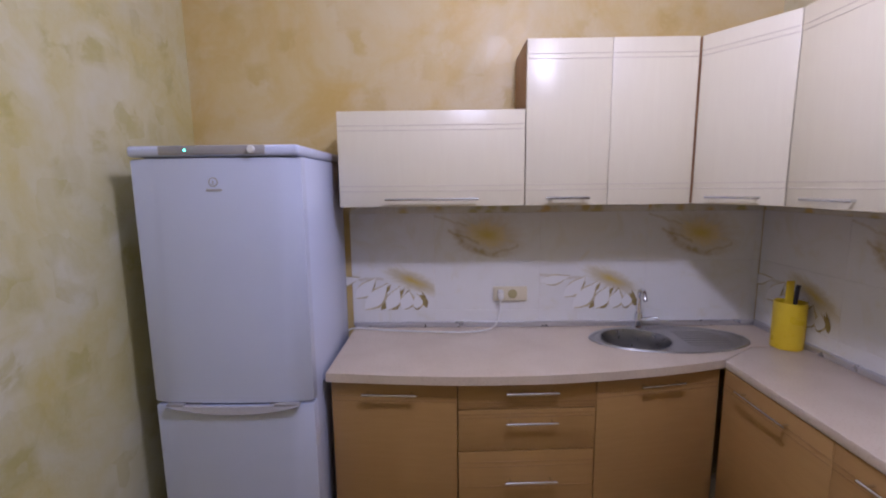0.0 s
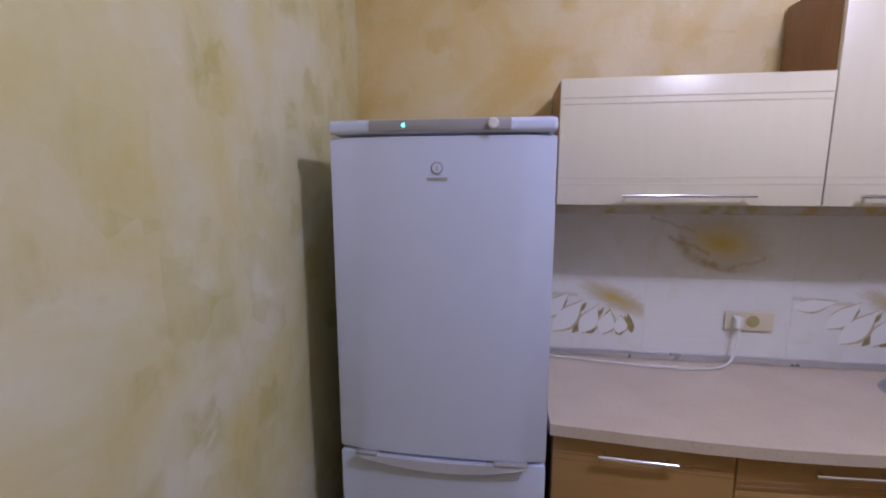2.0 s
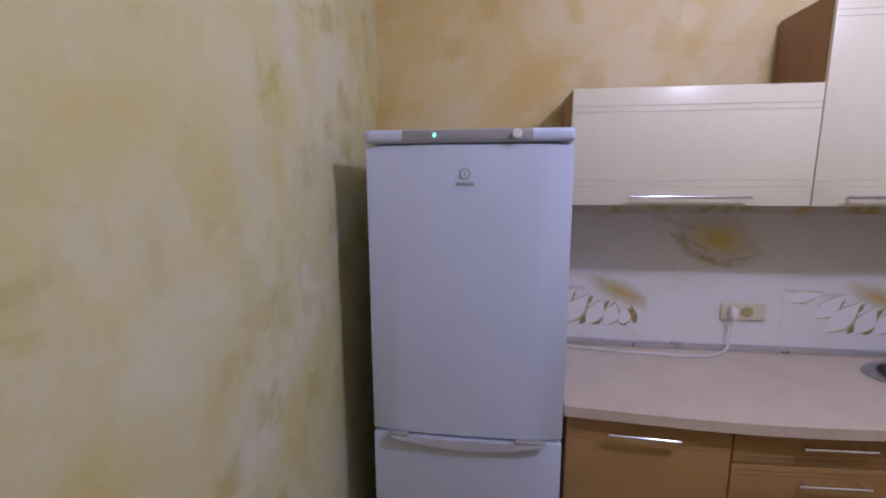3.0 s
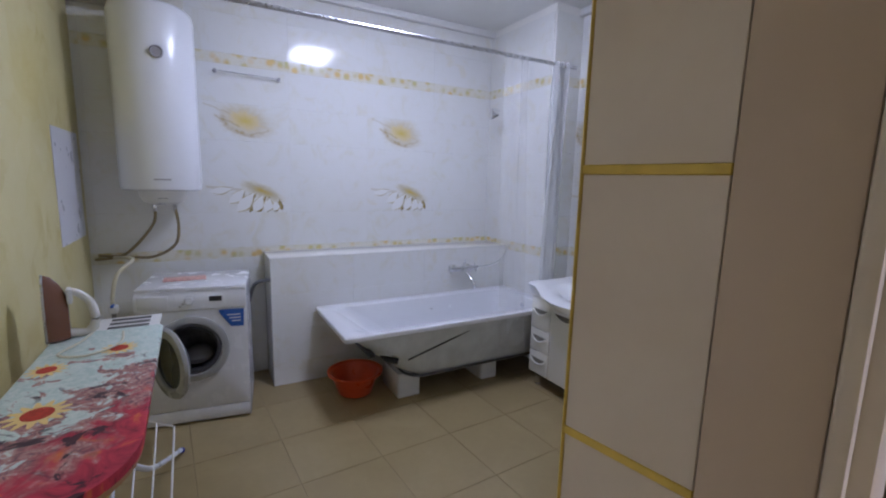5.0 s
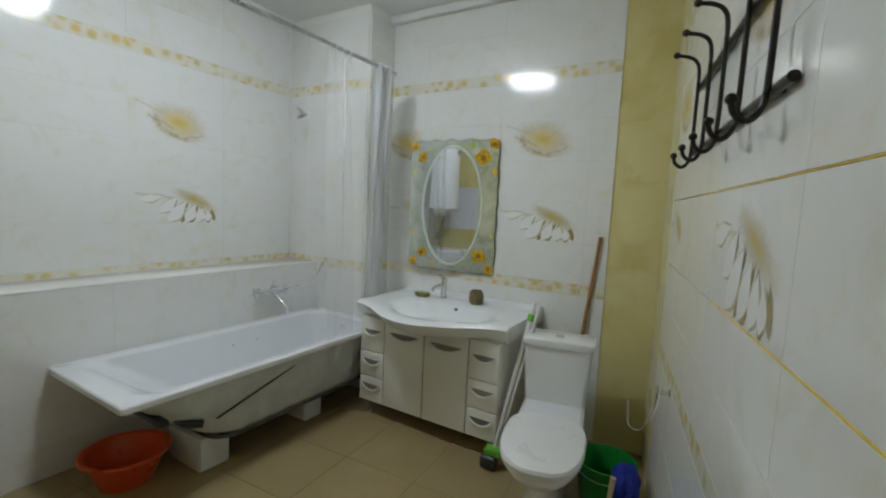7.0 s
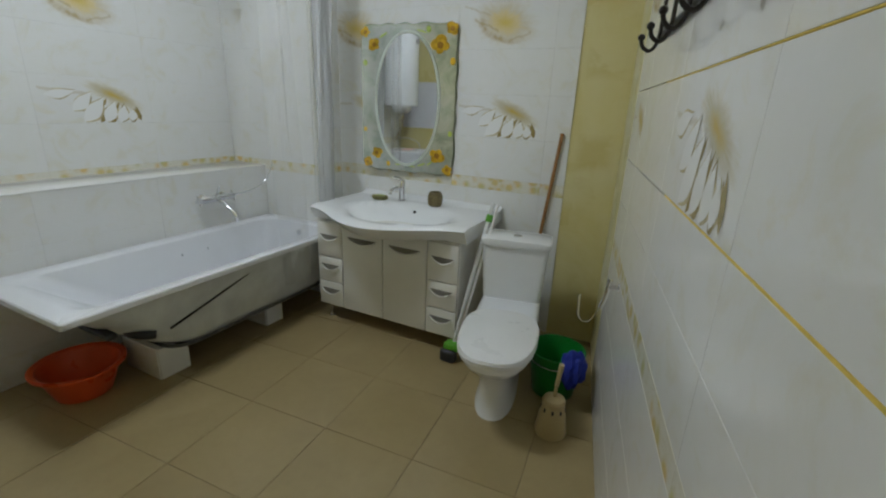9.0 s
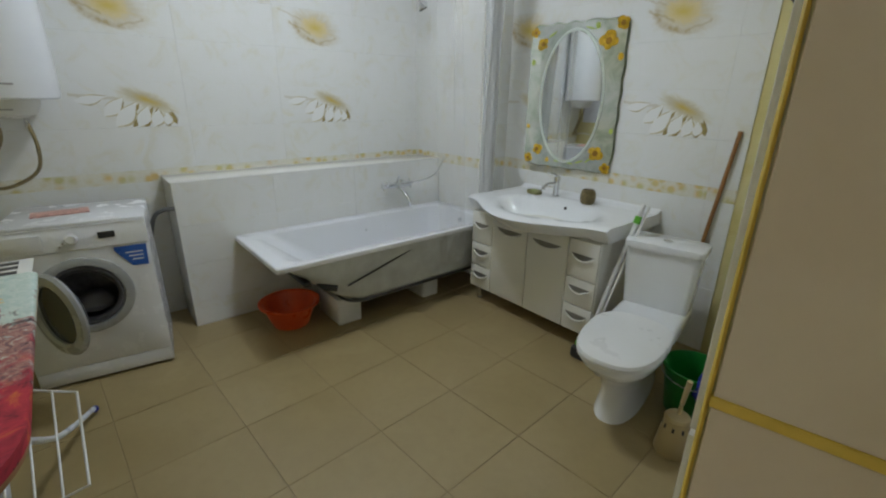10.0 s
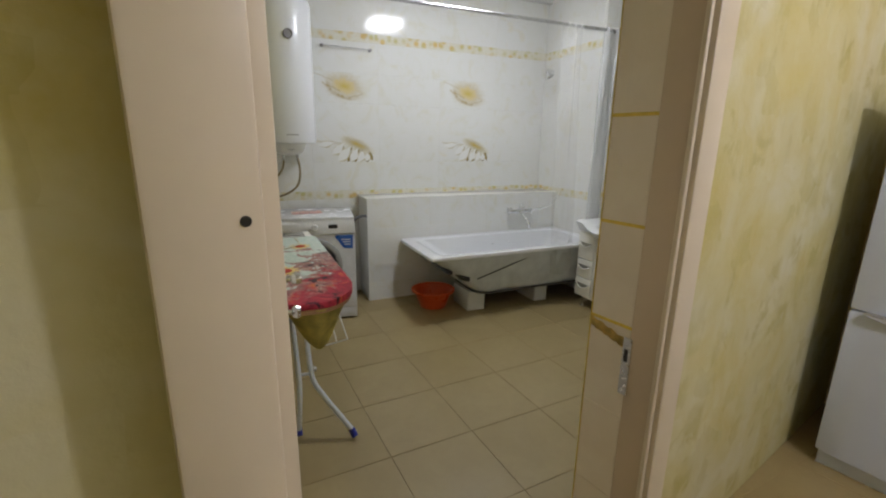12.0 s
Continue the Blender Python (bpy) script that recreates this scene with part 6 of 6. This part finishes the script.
TW = 0.62
clad("wall_far", (F, 0), (0, 1), L + 0.001, END - 0.009, -0.737 - TW, TW, [r for r in courses(0.93, 0)])
clad("wall_mirror", (0, M), (1, 0), -1.962, -0.24, -0.39 - TW, TW, courses(0.93, 0))
clad("wall_alcove", (0, END), (1, 0), F + 0.001, -1.971, F - 0.40, TW, courses(0.93, 0))
clad("wall_alcove", (-1.97, 0), (0, 1), END - 0.0075, M - 0.001, END, TW, courses(0.93, 1))
clad(ledge, (LX - 0.008, 0), (0, 1), LY - 0.001, END - 0.009, -0.35, TW, [(0.0, 0.17, "", 0), (0.17, 0.43, "", 0), (0.43, 0.69, "", 0), (0.69, 0.957, "", 0)], depth=0.0075)
clad(ledge, (0, LY + 0.008), (1, 0), F + 0.009, LX - 0.009, F, TW, [(0.0, 0.17, "", 0), (0.17, 0.43, "", 0), (0.43, 0.69, "", 0), (0.69, 0.957, "", 0)], depth=0.0075)
hook_len = (Vector(HOOK_B) - Vector(HOOK_A)).length


def hook_u(y):
    return hook_len * (HOOK_A[1] - y) / (HOOK_A[1] - HOOK_B[1])


HOOK_ROWS = [(0.0, 0.25, "", 0), (0.25, 0.51, "", 0), (0.51, 0.775, "", 0), (0.775, 0.85, "border", 0), (0.85, 1.04, "", 0), (1.04, 1.2385, "", 0), (1.243, 1.54, "daisy", 0), (1.5435, 1.81, "", 0), (1.81, 2.07, "sun", 0), (2.07, 2.33, "", 0), (2.33, 2.405, "border", 0), (2.405, 2.66, "", 0), (2.66, 2.91, "", 0)]
clad("wall_door_long", HOOK_A, tuple(hook_dir[:2]), hook_u(0.98), hook_len - 0.004, hook_u(-0.60) - TW, TW, HOOK_ROWS, gap=0.0012)
for z0, z1, y0, y1 in ((1.2380, 1.2435, -0.05, -1.03), (1.5400, 1.5435, 0.25, -1.03)):
    g = new("grout_line", mesh_of("grout_line", boxed(hook_u(y0), hook_u(y1), -0.0080, -0.001, z0, z1, 0.001, 1), GROUT_YELLOW))
    g.matrix_world = on_hook(HOOK_A[1], 0)
    g.parent = bpy.data.objects["wall_door_long"]
# reveal of the door, beige tiles with broad yellow joints
kdir = (KM.to_3x3() @ Vector((1, 0, 0)))
REV = [(0.005, 0.24, "reveal", 0), (0.24, 0.50, "reveal", 0), (0.50, 0.76, "reveal", 0), (0.76, 1.016, "reveal", 0), (1.024, 1.281, "reveal", 0), (1.289, 1.546, "reveal", 0), (1.554, 1.811, "reveal", 0), (1.819, 2.02, "reveal", 0)]
clad("wall_door_long", KP(0, DOOR_R - 0.0075), (kdir.x, kdir.y), -0.060, 0.0645, -0.6, 1.0, REV, gap=0.001, depth=0.0)
for z in (1.02, 1.285, 1.55, 1.815):
    g = new("grout_line", mesh_of("grout_line", boxed(-0.061, 0.0645, DOOR_R - 0.0085, DOOR_R - 0.001, z - 0.0045, z + 0.0045, 0.001, 1), GROUT_YELLOW))
    g.matrix_world = KM
    g.parent = bpy.data.objects["wall_door_long"]
g = new("grout_line", mesh_of("grout_line", boxed(-0.0645, -0.0612, DOOR_R - 0.0078, DOOR_R - 0.001, 0, 2.02, 0.002, 1), GROUT_YELLOW))
g.matrix_world = KM
g.parent = bpy.data.objects["wall_door_long"]

out = [(-0.058 + 0.112 * k / 12, 0.990 - 0.03 * k / 12 + 0.002 * math.sin(2.3 * k)) for k in range(13)]
out += [(0.054 - 0.112 * k / 12, 0.985 - 0.018 + 0.03 * k / 12 + 0.020 + 0.003 * math.sin(1.7 * k)) for k in range(13)]
bm = bmesh.new()
bm.faces.new([bm.verts.new((x, DOOR_R - 0.0095, z)) for x, z in out])
bmesh.ops.solidify(bm, geom=list(bm.faces), thickness=0.0015)
g = new("grout_smear", mesh_of("grout_smear", bm, plain("smeared_grout", (0.66, 0.47, 0.14), 0.6, vary=0.3, scale=40)))
g.matrix_world = KM
g.parent = bpy.data.objects["wall_door_long"]

# kitchen splashback
kx = (KM.to_3x3() @ Vector((1, 0, 0)))
ky = (KM.to_3x3() @ Vector((0, 1, 0)))
SPLASH = [(0.87, 0.947, "", 0), (0.947, 1.20, "daisy", 0), (1.20, 1.452, "sun", 1), (1.452, 1.515, "border", 0)]
clad("wall_kitchen_back", KP(0, 0), (kx.x, kx.y), 0.76, 2.84, 0.647, 0.54, SPLASH)
clad("wall_kitchen_side", KP(2.85, 0), (-ky.x, -ky.y), 0.008, 2.1, -0.05, 0.54, SPLASH)


# floor tiles
def lay_floor(m, inside, x0, x1, y0, y1, ox, oy, size=0.45, gap=0.0028):
    mesh = SHARED.get("floor")
    if mesh is None:
        bm = boxed(-size / 2 + gap / 2, size / 2 - gap / 2, -size / 2 + gap / 2, size / 2 - gap / 2, -0.004, 0.0)
        bmesh.ops.bevel(bm, geom=[e for e in bm.edges if all(v.co.z > -1e-6 for v in e.verts)], offset=0.0015, segments=1, affect="EDGES")
        mesh = SHARED["floor"] = mesh_of("floor_tile", bm, FLOOR_TILE, False)
    i0, i1, j0, j1 = math.floor((x0 - ox) / size), math.ceil((x1 - ox) / size), math.floor((y0 - oy) / size), math.ceil((y1 - oy) / size)
    for i in range(i0, i1):
        for j in range(j0, j1):
            p = m @ Vector((ox + (i + 0.5) * size, oy + (j + 0.5) * size, 0.0))
            if inside(p):
                o = new("floor_tile", mesh)
                o.matrix_world = Matrix.Translation(p) @ m.to_3x3().to_4x4()
                o.parent = floor


def door_side(p):
    """Metres into the kitchen from the door wall's middle line."""
    v = KM.inverted() @ p
    return v.x


lay_floor(pose(0, 0, 0, 0, 0, 3.6), lambda p: door_side(p) < -0.02 and p.x > F - 0.3 and p.y > L - 0.3 and p.y < M + 0.3, -3.3, 1.2, -2.6, 1.8, -0.9125 + 0.45 * 0, -0.012, 0.45)
lay_floor(KM @ pose(0, 0, -0.0015), lambda p: door_side(p) >= 0.2, 0.0, 3.2, -4.9, 0.2, 0.0, -0.30)
